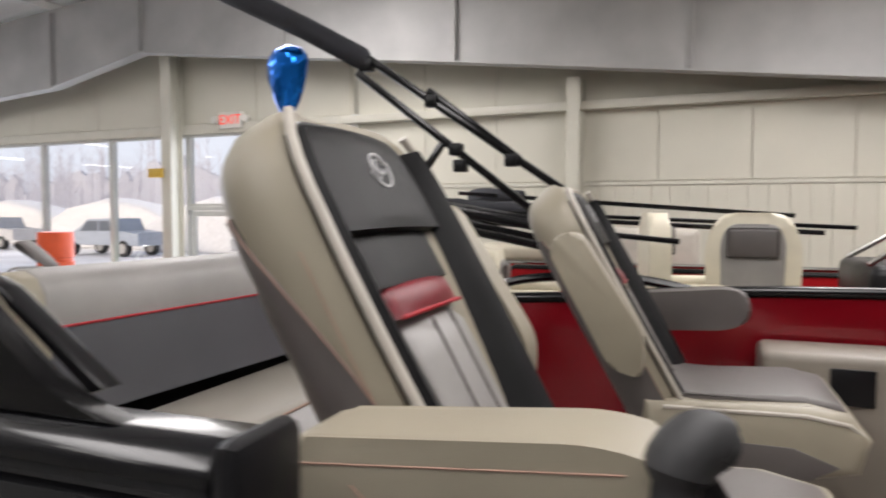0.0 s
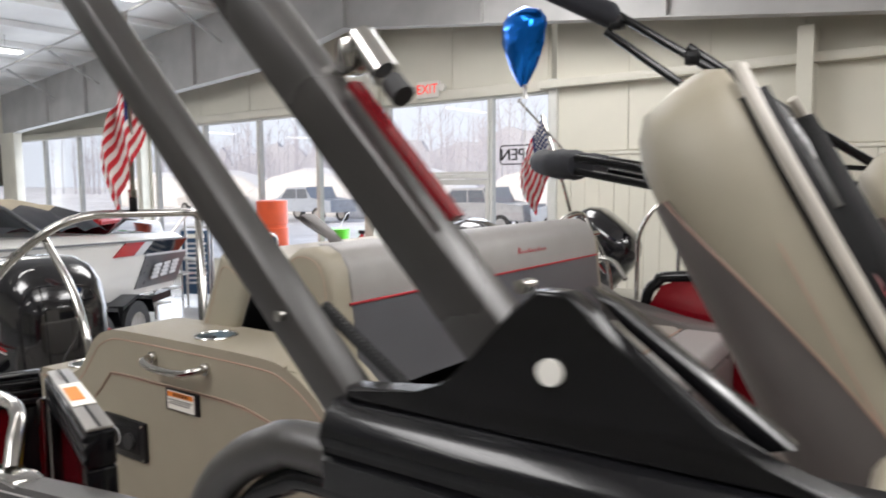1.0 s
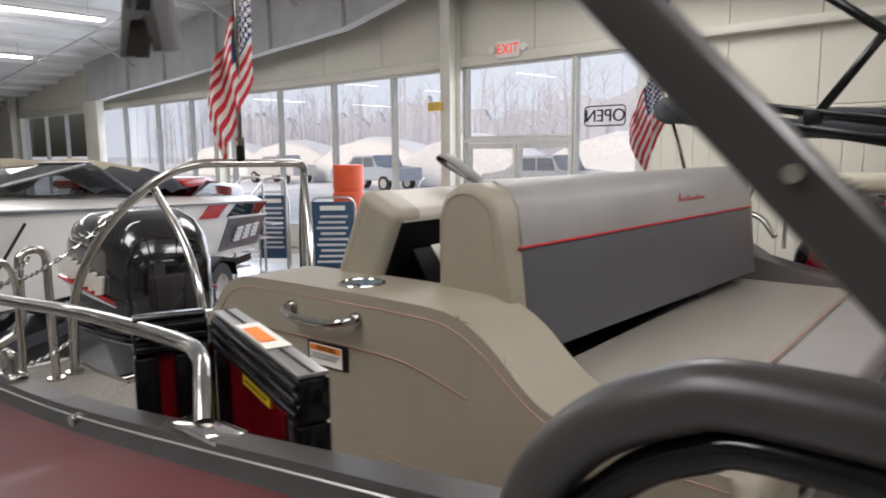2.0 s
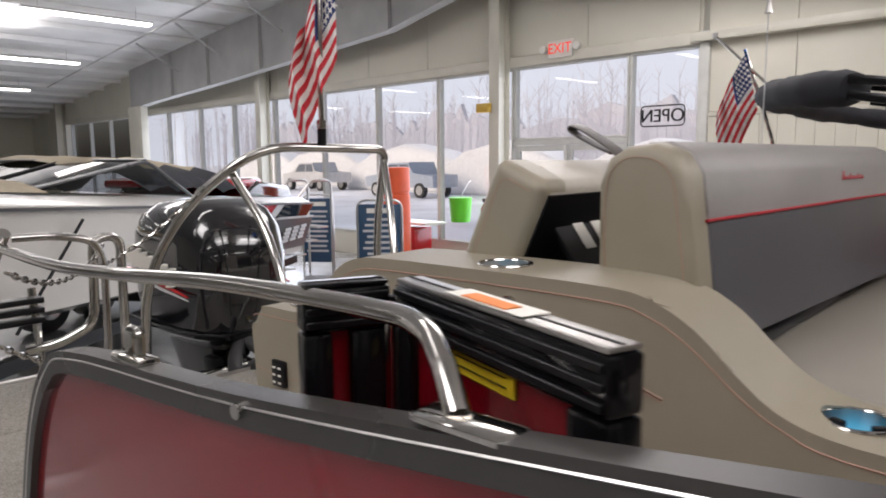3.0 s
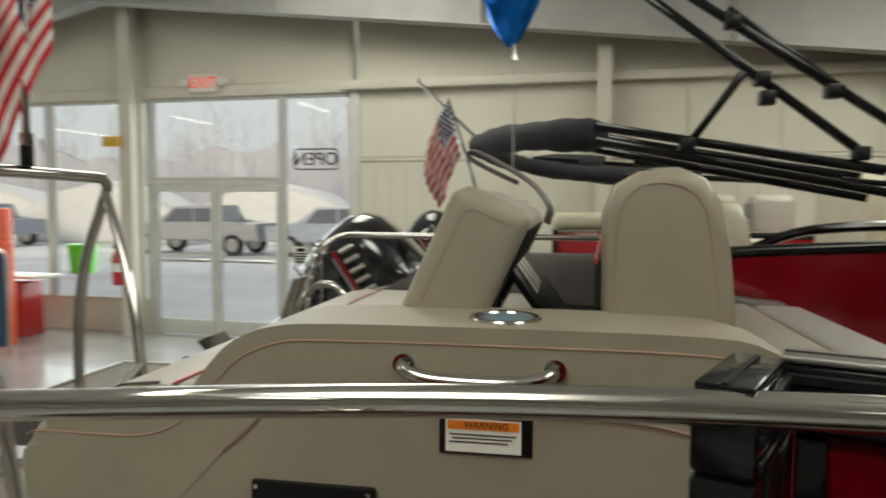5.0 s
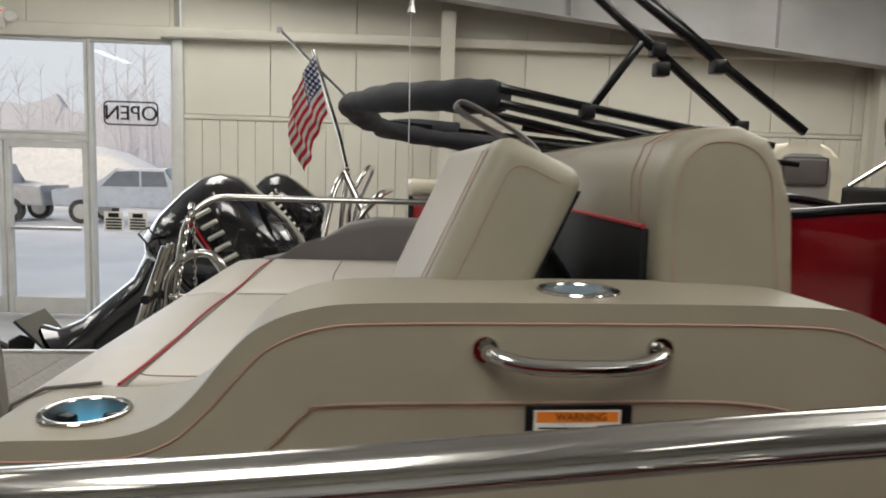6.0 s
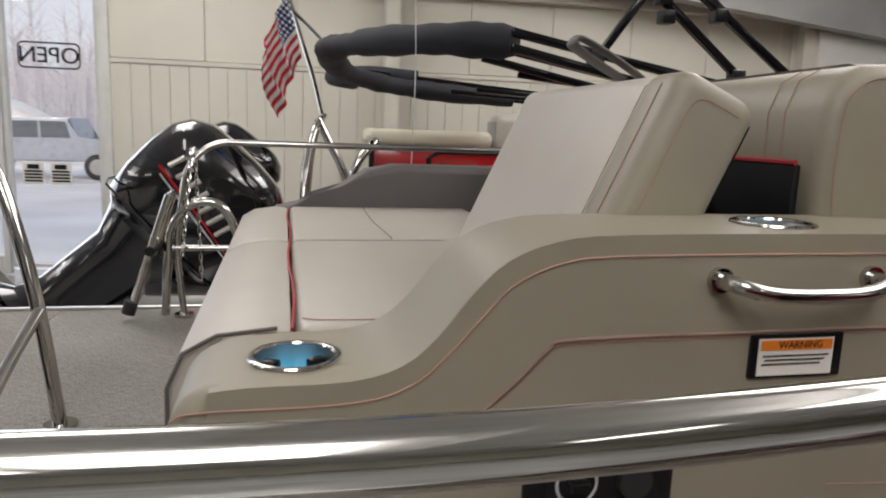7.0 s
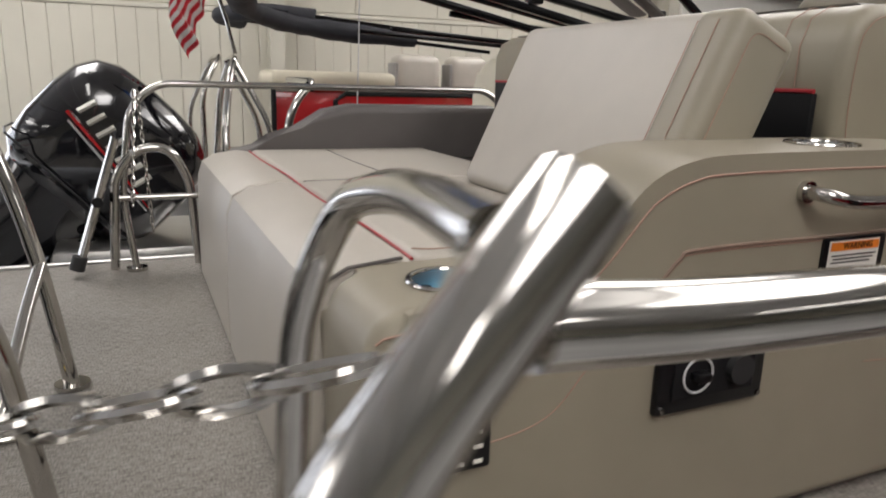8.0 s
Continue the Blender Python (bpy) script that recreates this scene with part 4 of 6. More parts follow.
for x in (-2.38, -2.20):
    for z in (1.292, 1.388):
        part("screw", disc(bmesh.new(), (0, 0, 0), 0.004, 0.003, 8, M=pose(x, LY - 0.0135, z, 90)), CHROME, pl)
sw = part("switch_plate", boxes((-2.70, -2.643, LY - 0.012, LY + 0.002, 1.265, 1.337), bevel=0.005), PLASTIC, lounge, "black four-way switch plate")
part("key_mark", boxes(*[(-2.692 + i * 0.024, -2.68 + i * 0.024, LY - 0.014, LY - 0.0125, 1.275 + k * 0.02, 1.28 + k * 0.02) for i in range(2) for k in range(3)]), PAPER, sw)

# ---- helm chair and companion chair ----


def fillet2(pts, rad):
    P = [(p[0], p[1], 0) for p in pts]
    q = fillet([((Vector(P[-1]) + Vector(P[0])) / 2)] + P + [((Vector(P[-1]) + Vector(P[0])) / 2)], rad, 4)
    return [(v.x, v.y) for v in q[:-1]]


def captain_chair(at, rz, label, raised, lowered):
    """Faces +x; its origin lies on the deck under the seat. raised, lowered: sides (-1 near, 1 far) whose arms are up or down."""
    M = Matrix.Translation(at) @ pose(0, 0, 0, 0, 0, rz)
    c = thing("captain_chair", label, "boat chair", at, group="captain chairs")
    R = M @ Matrix.Translation((-0.07, 0, 0.50)) @ pose(0, 0, 0, 0, -29, 0)
    H = 0.70

    def half(z):
        if z < 0.48:
            return 0.245 + 0.02 * math.sin(z * 4)
        u = min(1.0, (z - 0.48) / (H - 0.48))
        return 0.12 + 0.142 * math.sqrt(max(0.0, 1 - u ** 2.6))

    def slab(x0, x1, z0, z1, inset, n=14, bow=0.0, rim=0.06):
        rings = []
        for i in range(n + 1):
            z = z0 + (z1 - z0) * i / n
            h = max(0.012, half(z) - inset)
            k = min(1.0, max(0.0, (z1 - z) / rim))
            k = math.sqrt(1 - (1 - k) ** 2)
            k0 = min(1.0, max(0.0, (z - z0) / 0.02)) ** 0.5
            t = (x1 - x0) * (0.3 + 0.7 * min(k, 0.4 + 0.6 * k0))
            mid = x1 - (x1 - x0) * (1 - k) * 0.25
            h *= 0.82 + 0.18 * k
            ring = []
            for u, v in ((0, -0.7), (0.1, -0.88), (0.3, -0.98), (0.55, -1), (0.8, -0.98), (0.95, -0.93), (1, -0.85), (1 - bow * 0.8, -0.4), (1 - bow, 0), (1 - bow * 0.8, 0.4), (1, 0.85), (0.95, 0.93), (0.8, 0.98), (0.55, 1), (0.3, 0.98), (0.1, 0.88), (0, 0.7), (-0.06, 0.3), (-0.08, 0), (-0.06, -0.3)):
                ring.append(R @ Vector((mid - t + t * u, v * h, z)))
            rings.append(ring)
        return loft(rings)
    part("backrest", slab(-0.15, 0.0, -0.06, H, 0.0, 26, 0.3, 0.10), BEIGE, c, "beige vinyl back shell")
    for s in (-1, 1):  # inner wings
        rings = []
        for i in range(15):
            z = 0.0 + 0.62 * i / 14
            h = half(z) - 0.022
            w = 0.125 - 0.045 * i / 14
            rings.append([R @ Vector((x, s * y, z)) for x, y in ((-0.03, h), (0.010, h), (0.024, h - 0.012), (0.004, h - w * 0.6), (-0.045, h - w), (-0.075, h - w))])
        part("back_wing", loft(rings), CHAR, c, "charcoal inner wing")
        part("edge_piping", sweep([R @ Vector((0.008, s * (half(z) - 0.018), z)) for z in np.linspace(-0.04, 0.655, 18)], 0.008, 8), PALE, c)
    part("lower_back", slab(-0.065, -0.016, 0.0, 0.33, 0.135, 10, -0.25, 0.02), GREYV, c, "silver grey pleated lower back")
    for y in (-0.04, 0.04):
        part("back_seam", sweep([R @ Vector((-0.005, y, z)) for z in (0.01, 0.2, 0.32)], 0.003, 5), TAUPE, c)
    # dark lower panel that wraps the back shell and sweeps forward towards the seat
    outline = [(-0.08, 0.0), (-0.07, 0.3), (0.0, 0.7), (0.1, 0.88), (0.3, 0.98), (0.55, 1.0), (0.8, 0.98)]
    rings, seam = [], {-1: [], 1: []}
    for i in range(17):
        z = -0.045 + 0.60 * i / 16
        lim = 5.97 - 3.0 * max(0.0, (z - 0.20) / 0.40) ** 1.5
        line = []
        for k in range(9):
            w = lim * k / 8
            j = min(5, int(w))
            (u0, v0), (u1, v1) = outline[j], outline[j + 1]
            line.append((u0 + (u1 - u0) * (w - j), v0 + (v1 - v0) * (w - j)))
        row = [(u, -v) for u, v in line[:0:-1]] + line
        k0 = min(1.0, (z + 0.06) / 0.02) ** 0.5
        t = 0.15 * (0.3 + 0.7 * min(1.0, 0.4 + 0.6 * k0))

        def skin(u, v, off):
            p = Vector((-t + t * u, v * half(z), z))
            q = Vector((p.x + 0.07, p.y * 0.6, 0)).normalized()
            return R @ (p + q * off)
        rings.append([skin(u, v, 0.007) for u, v in row] + [skin(u, v, -0.006) for u, v in row[::-1]])
        seam[-1].append(skin(*row[0], 0.0075))
        seam[1].append(skin(*row[-1], 0.0075))
    panel = part("lower_panel", loft(rings), TAUPE, c, "dark taupe panel round the lower back")
    for s in (-1, 1):
        part("stitching", sweep(seam[s], 0.0011, 5), STITCH, panel)
    part("red_band", slab(-0.065, -0.012, 0.333, 0.388, 0.135, 8, -0.3, 0.03), WINE, c)
    part("red_piping", sweep([R @ Vector((-0.010 + 0.006 * (1 - (y / 0.13) ** 2), y, 0.332)) for y in np.linspace(-0.125, 0.125, 9)], 0.0035, 6), WELT, c)
    part("mid_back", slab(-0.065, -0.018, 0.383, 0.52, 0.11, 8, -0.1, 0.02), CHAR, c)
    part("headrest", slab(-0.055, -0.002, 0.47, 0.662, 0.045, 14, -0.2, 0.06), CHAR, c, "charcoal headrest with a round mark")
    for r_, a0, a1 in ((0.020, 0.2, 4.2), (0.029, 3.4, 6.6), (0.011, 1.5, 6.0)):
        part("round_mark", sweep([R @ Vector((0.0095, 0.01 + 1.25 * r_ * math.cos(a), 0.578 + 1.25 * r_ * math.sin(a))) for a in np.linspace(a0, a1, 14)], 0.0022, 5), SILVER, c)
    for s in (-1, 1):
        part("stitching", sweep([R @ Vector((-0.035, s * (half(z) + 0.0005), z)) for z in np.linspace(0.0, 0.46, 10)], 0.001, 5), STITCH, c)
        if s in lowered:
            P = fillet2([(-0.23, 0.718), (0.08, 0.745), (0.15, 0.728), (0.16, 0.635), (0.08, 0.60), (-0.23, 0.585)], 0.045)
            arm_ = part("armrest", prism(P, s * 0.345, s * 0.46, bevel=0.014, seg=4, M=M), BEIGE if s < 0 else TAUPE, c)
            part("stitching", sweep([M @ Vector((x, s * 0.4605, 0.695 + 0.09 * (x + 0.2))) for x in (-0.21, -0.05, 0.10)], 0.001, 5), STITCH, arm_)
            part("stitching", sweep([M @ Vector((x, s * 0.4605, z)) for x, z in ((-0.15, 0.68), (-0.10, 0.64), (-0.06, 0.61), (0.1, 0.615))], 0.001, 5), STITCH, arm_)
        if s in raised:
            P = fillet2([(-0.10, 0.16), (-0.10, 0.52), (-0.05, 0.545), (0.0, 0.52), (0.02, 0.20), (-0.04, 0.10)], 0.04)
            part("armrest", prism(P, s * 0.275, s * 0.36, bevel=0.012, seg=4, M=R), BEIGE, c, "beige armrest folded up")
    seat = [(-0.16, 0.40), (-0.16, 0.50), (0.0, 0.49), (0.26, 0.505), (0.36, 0.485), (0.405, 0.43), (0.38, 0.34), (0.26, 0.31), (-0.14, 0.34)]
    part("seat", prism(seat, -0.265, 0.265, bevel=0.035, seg=4, M=M), BEIGE, c)
    part("seat_top", prism([(-0.13, 0.49), (-0.13, 0.515), (0.0, 0.505), (0.25, 0.52), (0.34, 0.503), (0.37, 0.47), (0.0, 0.47)], -0.20, 0.20, bevel=0.015, seg=3, M=M), TAUPE, c)
    part("seat_side", prism([(-0.05, 0.335), (0.05, 0.40), (0.22, 0.40), (0.33, 0.36), (0.26, 0.318)], -0.268, 0.268, bevel=0.002, M=M), TAUPE, c)
    part("seat_piping", sweep([M @ Vector(p) for p in ((-0.1, -0.263, 0.478), (0.25, -0.263, 0.485), (0.35, -0.262, 0.47), (0.395, -0.24, 0.43))], 0.006, 6), PALE, c)
    part("pedestal", sweep([M @ Vector((0, 0, 0)), M @ Vector((0, 0, 0.02)), M @ Vector((0, 0, 0.05)), M @ Vector((0, 0, 0.34))], [0.19, 0.18, 0.05, 0.045], 20), ALU, c)
    return c


captain_chair((-0.275, 1.115, DZ + 0.05), 0, "beige and charcoal captain chair with a wine red insert", (1,), (-1,))
captain_chair((-0.10, 2.32, DZ - 0.02), 0, "beige and charcoal companion chair facing the bow", (-1,), (1,))

# ---- far fence of the near boat ----
part("far_fence_rail", sweep(smooth_line([(-1.46, YF, 1.10), (-1.45, YF, 1.50), (-1.40, YF, 1.60), (-1.30, YF, 1.635), (-0.6, YF, 1.675), (0.5, YF, 1.735), (4.2, YF, 1.74)], 6), 0.024, 10), BLACK, boat)
part("far_fence_panel", prism([(-1.44, 1.12), (-1.43, 1.5), (-1.38, 1.59), (-1.28, 1.63), (-0.6, 1.668), (0.5, 1.728), (4.2, 1.733), (4.2, 1.12)], YF - 0.006, YF + 0.006), RED, boat)
chrome([(-1.55, YF + 0.02, 1.60), (-1.62, YF + 0.06, 1.685), (-2.93, YF + 0.06, 1.685), (-3.02, YF + 0.02, 1.60), (-3.06, YF - 0.02, 1.3), (-3.03, YF - 0.06, DZ)], 0.0125, "far_grab_rail", boat, 0.08)
part("far_post_foot", disc(bmesh.new(), (-3.03, YF - 0.06, DZ + 0.006), 0.035, 0.012, 18), CHROME, boat)
tagged(finish("side_console", boxes((0.10, 0.62, 2.72, 3.02, DZ, 1.555), bevel=0.03, seg=4), CONSOLE), "beige moulded side console with a dark speaker", "boat console")
part("speaker_grille", boxes((0.308, 0.445, 2.706, 2.719, 1.39, 1.515), bevel=0.005), PLASTIC, bpy.data.objects["side_console"])
part("dial", boxes((0.35, 0.40, 2.708, 2.719, 1.295, 1.34), bevel=0.01), PLASTIC, bpy.data.objects["side_console"])

# ---- stern of the near boat: tow arch, flag, rails, chains, outboard ----
arch = thing("tow_arch", "polished stainless ski tow arch over the outboard", "tow arch", (-3.45, 1.85, DZ))
chrome([(-3.79, 1.29, DZ), (-3.78, 1.30, 1.40), (-3.70, 1.43, 1.68), (-3.47, 1.62, 1.915), (-3.41, 2.20, 1.905), (-3.42, 2.24, 1.88), (-3.62, 2.38, 1.62), (-3.70, 2.44, 1.40), (-3.72, 2.46, DZ)], 0.019, "main_hoop", arch, 0.16, 14)
chrome([(-3.59, 1.57, 1.83), (-3.33, 1.56, 1.60), (-3.22, 1.545, 1.40), (-3.17, 1.54, DZ)], 0.016, "front_strut", arch, 0.15)
chrome([(-3.43, 2.24, 1.86), (-3.30, 2.16, 1.62), (-3.22, 2.10, 1.35), (-3.175, 2.06, DZ)], 0.016, "front_strut", arch, 0.15)
chrome([(-3.215, 2.095, 1.32), (-3.24, 1.97, 1.24), (-3.26, 1.82, 1.14), (-3.30, 1.72, DZ)], 0.013, "brace", arch, 0.08)
for x, y in ((-3.79, 1.29), (-3.72, 2.46), (-3.17, 1.54), (-3.175, 2.06)):
    part("foot", disc(bmesh.new(), (x, y, DZ + 0.006), 0.036, 0.011, 20), CHROME, arch)


def us_flag(m, w, h, droop, parent):
    """A hung flag: stripes and canton as folds of one cloth, with stars."""
    nx, nz = 38, 39
    bm = bmesh.new()
    grid = []
    for j in range(nz + 1):
        row = []
        for i in range(nx + 1):
            u, v = i / nx, j / nz
            fold = 0.035 * math.sin(u * 15 + v * 2.2) * (0.35 + u) + 0.02 * math.sin(u * 31 + 1.3 * v) * u
            row.append(bm.verts.new(m @ Vector((u * w * (1 - 0.35 * droop) + 0.03 * math.sin(v * 4) * u, fold, -v * h - droop * h * 0.95 * u * (0.7 + 0.3 * u)))))
        grid.append(row)
    for j in range(nz):
        for i in range(nx):
            f = bm.faces.new((grid[j][i], grid[j][i + 1], grid[j + 1][i + 1], grid[j + 1][i]))
            s = j * 13 // nz
            f.material_index = 2 if (i < nx * 0.4 and s < 7) else (s % 2)
    cloth = part("cloth", bm, [FLAGR, FLAGW, FLAGB], parent, "striped cloth with a starred blue canton", angle=80)
    bm = bmesh.new()
    for a in range(6):
        for b in range(5):
            u, v = (a + 0.5 + 0.02) / 6 * 0.39, (b + 0.5) / 5 * 0.52
            fold = 0.035 * math.sin(u * 15 + v * 2.2) * (0.35 + u) + 0.02 * math.sin(u * 31 + 1.3 * v) * u
            c = Vector((u * w * (1 - 0.35 * droop) + 0.03 * math.sin(v * 4) * u, fold, -v * h - droop * h * 0.95 * u * (0.7 + 0.3 * u)))
            for sgn in (-1, 1):
                r = 0.018 * h / 0.45
                bm.faces.new([bm.verts.new(m @ (c + Vector((r * (1 if k % 2 else 0.42) * math.cos(k * math.pi / 5), sgn * 0.003, r * (1 if k % 2 else 0.42) * math.sin(k * math.pi / 5))))) for k in range(10)])
    part("star_field", bm, FLAGW, cloth)


flag = thing("boat_flag", "drooping striped flag on a chrome staff above the tow arch", "flag", (-3.43, 1.90, 1.92))
part("staff", sweep([(-3.43, 1.90, 1.99), (-3.41, 1.89, 2.80)], 0.012, 10), CHROME, flag)
part("socket", sweep([(-3.43, 1.90, 1.925), (-3.43, 1.90, 2.0)], 0.019, 10), PLASTIC, flag)
part("collar", sweep([(-3.43, 1.90, 1.985), (-3.43, 1.90, 2.02)], 0.021, 10), CHROME, flag)
us_flag(pose(-3.375, 1.945, 2.66, 0, 0, 226), 0.25, 0.40, 0.95, flag)


def outboard(m, label):
    """A big black outboard: local z up, +x towards the boat, origin at the bracket."""
    t = thing("outboard_motor", label, "outboard motor", m.translation, group="outboard motors")
    sec = [(0.00, -0.36, 0.24, 0.15), (0.06, -0.42, 0.30, 0.225), (0.20, -0.45, 0.31, 0.25), (0.38, -0.46, 0.30, 0.255), (0.50, -0.45, 0.27, 0.245), (0.58, -0.41, 0.21, 0.215), (0.63, -0.33, 0.12, 0.16), (0.645, -0.2, 0.0, 0.07)]
    rings = []
    for z, xa, xb, hw in sec:
        ring = []
        for k in range(28):
            a = 2 * math.pi * k / 28
            ca, sa = math.cos(a), math.sin(a)
            e = 0.62
            x = (xa + xb) / 2 + (xb - xa) / 2 * math.copysign(abs(ca) ** e, ca)
            y = hw * math.copysign(abs(sa) ** e, sa)
            ring.append(m @ Vector((x, y, z + 0.25 + 0.06 * (x + 0.1) * (z > 0.3))))
        rings.append(ring)
    cowl = part("cowl", loft(rings), GLOSSB, t, "gloss black cowl with a red and silver mark")
    for s in (-1, 1):
        bm = bmesh.new()
        for i in range(7):  # lettering as plain slanted bars
            x = -0.30 + i * 0.062
            sweep([m @ Vector((x, s * 0.262, 0.605 - i * 0.012)), m @ Vector((x + 0.018, s * 0.262, 0.685 - i * 0.012))], 0.025, 4, bm=bm, flat=0.5)
        part("lettering", bm, PAPER, cowl)
        part("red_stripe", sweep([m @ Vector((-0.33, s * 0.262, 0.575)), m @ Vector((0.0, s * 0.264, 0.535)), m @ Vector((0.19, s * 0.252, 0.50))], [0.018, 0.014, 0.005], 6, flat=0.6), RED2, cowl)
        part("silver_stripe", sweep([m @ Vector((-0.30, s * 0.262, 0.55)), m @ Vector((0.0, s * 0.2635, 0.512)), m @ Vector((0.19, s * 0.252, 0.485))], [0.006, 0.007, 0.003], 6), SILVER, cowl)
    part("badge", disc(bmesh.new(), (0, 0, 0), 0.03, 0.02, 20, M=m @ pose(0.275, 0.10, 0.62, 0, 75, 0)), CHROME, cowl, "chrome round badge")
    part("cowl_seam", sweep([m @ Vector((x, y, 0.335)) for x, y in ((-0.44, -0.12), (-0.42, -0.22), (-0.2, -0.245), (0.15, -0.24), (0.29, -0.16), (0.305, 0), (0.29, 0.16), (0.15, 0.24), (-0.2, 0.245), (-0.42, 0.22), (-0.44, 0.12))], 0.006, 5, closed=True), PLASTIC, cowl)
    mid = [[m @ Vector((xc + lx * math.cos(a), ly * math.sin(a), z)) for a in [2 * math.pi * k / 16 for k in range(16)]] for z, xc, lx, ly in ((0.28, -0.08, 0.30, 0.17), (0.10, -0.10, 0.20, 0.12), (-0.25, -0.14, 0.17, 0.09), (-0.38, -0.15, 0.20, 0.10), (-0.42, -0.16, 0.26, 0.14), (-0.44, -0.15, 0.18, 0.05), (-0.62, -0.15, 0.16, 0.035))]
    part("midsection", loft(mid), GLOSSB, t)
    part("gear_case", sweep([m @ Vector((x, 0, -0.66)) for x in (0.14, 0.08, -0.05, -0.22, -0.32)], [0.01, 0.05, 0.07, 0.065, 0.045], 14), GLOSSB, t)
    part("skeg", prism([(-0.05, -0.70), (-0.12, -0.86), (-0.26, -0.88), (-0.24, -0.70)], -0.008, 0.008, M=m), GLOSSB, t)
    part("cavitation_plate", prism([(-0.5, -0.16), (-0.5, 0.16), (0.05, 0.10), (0.10, 0), (0.05, -0.10)], -0.445, -0.43, axis="z", M=m), GLOSSB, t)
    hub = part("propeller_hub", sweep([m @ Vector((-0.33, 0, -0.66)), m @ Vector((-0.46, 0, -0.66)), m @ Vector((-0.52, 0, -0.66))], [0.045, 0.04, 0.015], 12), PLASTIC, t)
    for k in range(3):
        rr = m @ Matrix.Translation((-0.40, 0, -0.66)) @ pose(0, 0, 0, 120 * k + 20) @ pose(0, 0, 0, 0, 0, 35)
        part("blade", prism([(-0.03, 0.04), (-0.07, 0.11), (-0.05, 0.18), (0.03, 0.185), (0.06, 0.10), (0.03, 0.04)], -0.005, 0.005, M=rr), PLASTIC, hub)
    part("bracket", boxes((0.10, 0.20, -0.16, -0.10, -0.25, 0.22), (0.10, 0.20, 0.10, 0.16, -0.25, 0.22), (0.08, 0.16, -0.10, 0.10, -0.05, 0.05), bevel=0.02, M=m), PLASTIC, t)
    part("rigging_hose", sweep([m @ p for p in smooth_line([(0.20, -0.05, 0.32), (0.34, -0.02, 0.26), (0.44, 0.12, 0.10), (0.56, 0.30, -0.02), (0.78, 0.40, -0.02)], 6)], 0.028, 10), RUBBER, t)
    part("steering_ram", sweep([m @ Vector((0.22, -0.28, 0.17)), m @ Vector((0.22, 0.30, 0.17))], 0.018, 10), CHROME, t)
    for y in (-0.06, 0.09):
        part("cable", sweep([m @ p for p in smooth_line([(0.18, y, 0.25), (0.40, y + 0.08, 0.14), (0.60, y + 0.14, 0.06), (0.80, y + 0.2, 0.0)], 5)], 0.008, 6), INK, t)
    return t


near_motor = outboard(pose(-4.02, 1.75, 0.80, 0, 0, 0), "gloss black outboard motor with silver lettering behind the tow arch")


part("supply_hose", sweep(smooth_line([(-3.83, 1.80, 1.24), (-3.77, 1.72, 1.13), (-3.71, 1.63, 1.035), (-3.58, 1.57, 1.0), (-3.46, 1.60, 1.075), (-3.38, 1.66, 1.085)], 6), 0.03, 12), RUBBER, near_motor, "thick black rigging hose")


def link_chain(a, b, sag, n, parent, r=0.0032):
    a, b = Vector(a), Vector(b)
    P = [a.lerp(b, k / n) - Vector((0, 0, sag * 4 * (k / n) * (1 - k / n))) for k in range(n + 1)]
    for k, (p, q) in enumerate(zip(P, P[1:])):
        d = (q - p)
        L = d.length * 0.66
        t = d.normalized()
        h = Vector((0, 0, 1))
        h = (h - t * h.dot(t)).normalized()
        s = t.cross(h)
        w = h if k % 2 else s
        c = (p + q) / 2
        ring = [c + t * (L * math.cos(x)) + w * (L * 0.32 * math.sin(x)) for x in [2 * math.pi * i / 12 for i in range(12)]]
        part("link", sweep(ring, r, 5, closed=True), CHROME, parent)


ch = thing("gate_chain", "chrome chain slung across the stern gate", "chain", (-3.1, 1.2, 1.5))
link_chain((-2.965, 0.625, 1.650), (-3.74, 1.20, 1.52), 0.045, 32, ch, 0.0023)
link_chain((-3.14, 0.62, 1.40), (-3.77, 1.28, 1.20), 0.08, 30, ch)
link_chain((-3.74, 1.20, 1.52), (-3.62, 1.47, 1.76), 0.02, 12, ch)
link_chain((-3.02, 0.62, 1.60), (-3.75, 1.14, 1.56), 0.07, 28, ch)
hoop = thing("stern_hoop", "stainless grab hoop at the stern platform", "grab hoop", (-3.75, 1.15, DZ))
chrome([(-3.76, 1.205, DZ), (-3.76, 1.205, 1.59), (-3.74, 1.10, 1.59), (-3.74, 1.09, 1.28), (-3.78, 0.98, 1.22), (-3.85, 0.90, 1.20)], 0.017, "hoop", hoop, 0.055)
part("foot", disc(bmesh.new(), (-3.76, 1.205, DZ + 0.006), 0.034, 0.011, 18), CHROME, hoop)
lad = thing("boarding_ladder", "folded boarding ladder with black treads on the stern platform", "ladder", (-3.85, 0.8, DZ))
for y in (0.70, 0.93):
    part("side_tube", sweep([(-3.80, y, DZ), (-3.86, y, 1.42)], 0.014, 8), CHROME, lad)
for k in range(3):
    part("tread", boxes((-3.86, -3.80, 0.60, 0.95, 1.30 + k * 0.035, 1.322 + k * 0.035), bevel=0.005), PLASTIC, lad)
cl = thing("deck_latch", "chrome deck latch with a yellow tag", "latch", (-3.30, 1.88, DZ))
part("plate", boxes((-3.36, -3.24, 1.83, 1.93, DZ, DZ + 0.008), bevel=0.003), CHROME, cl)
part("tag", boxes((-3.31, -3.28, 1.855, 1.905, DZ + 0.0085, DZ + 0.010)), YELLOW, cl)

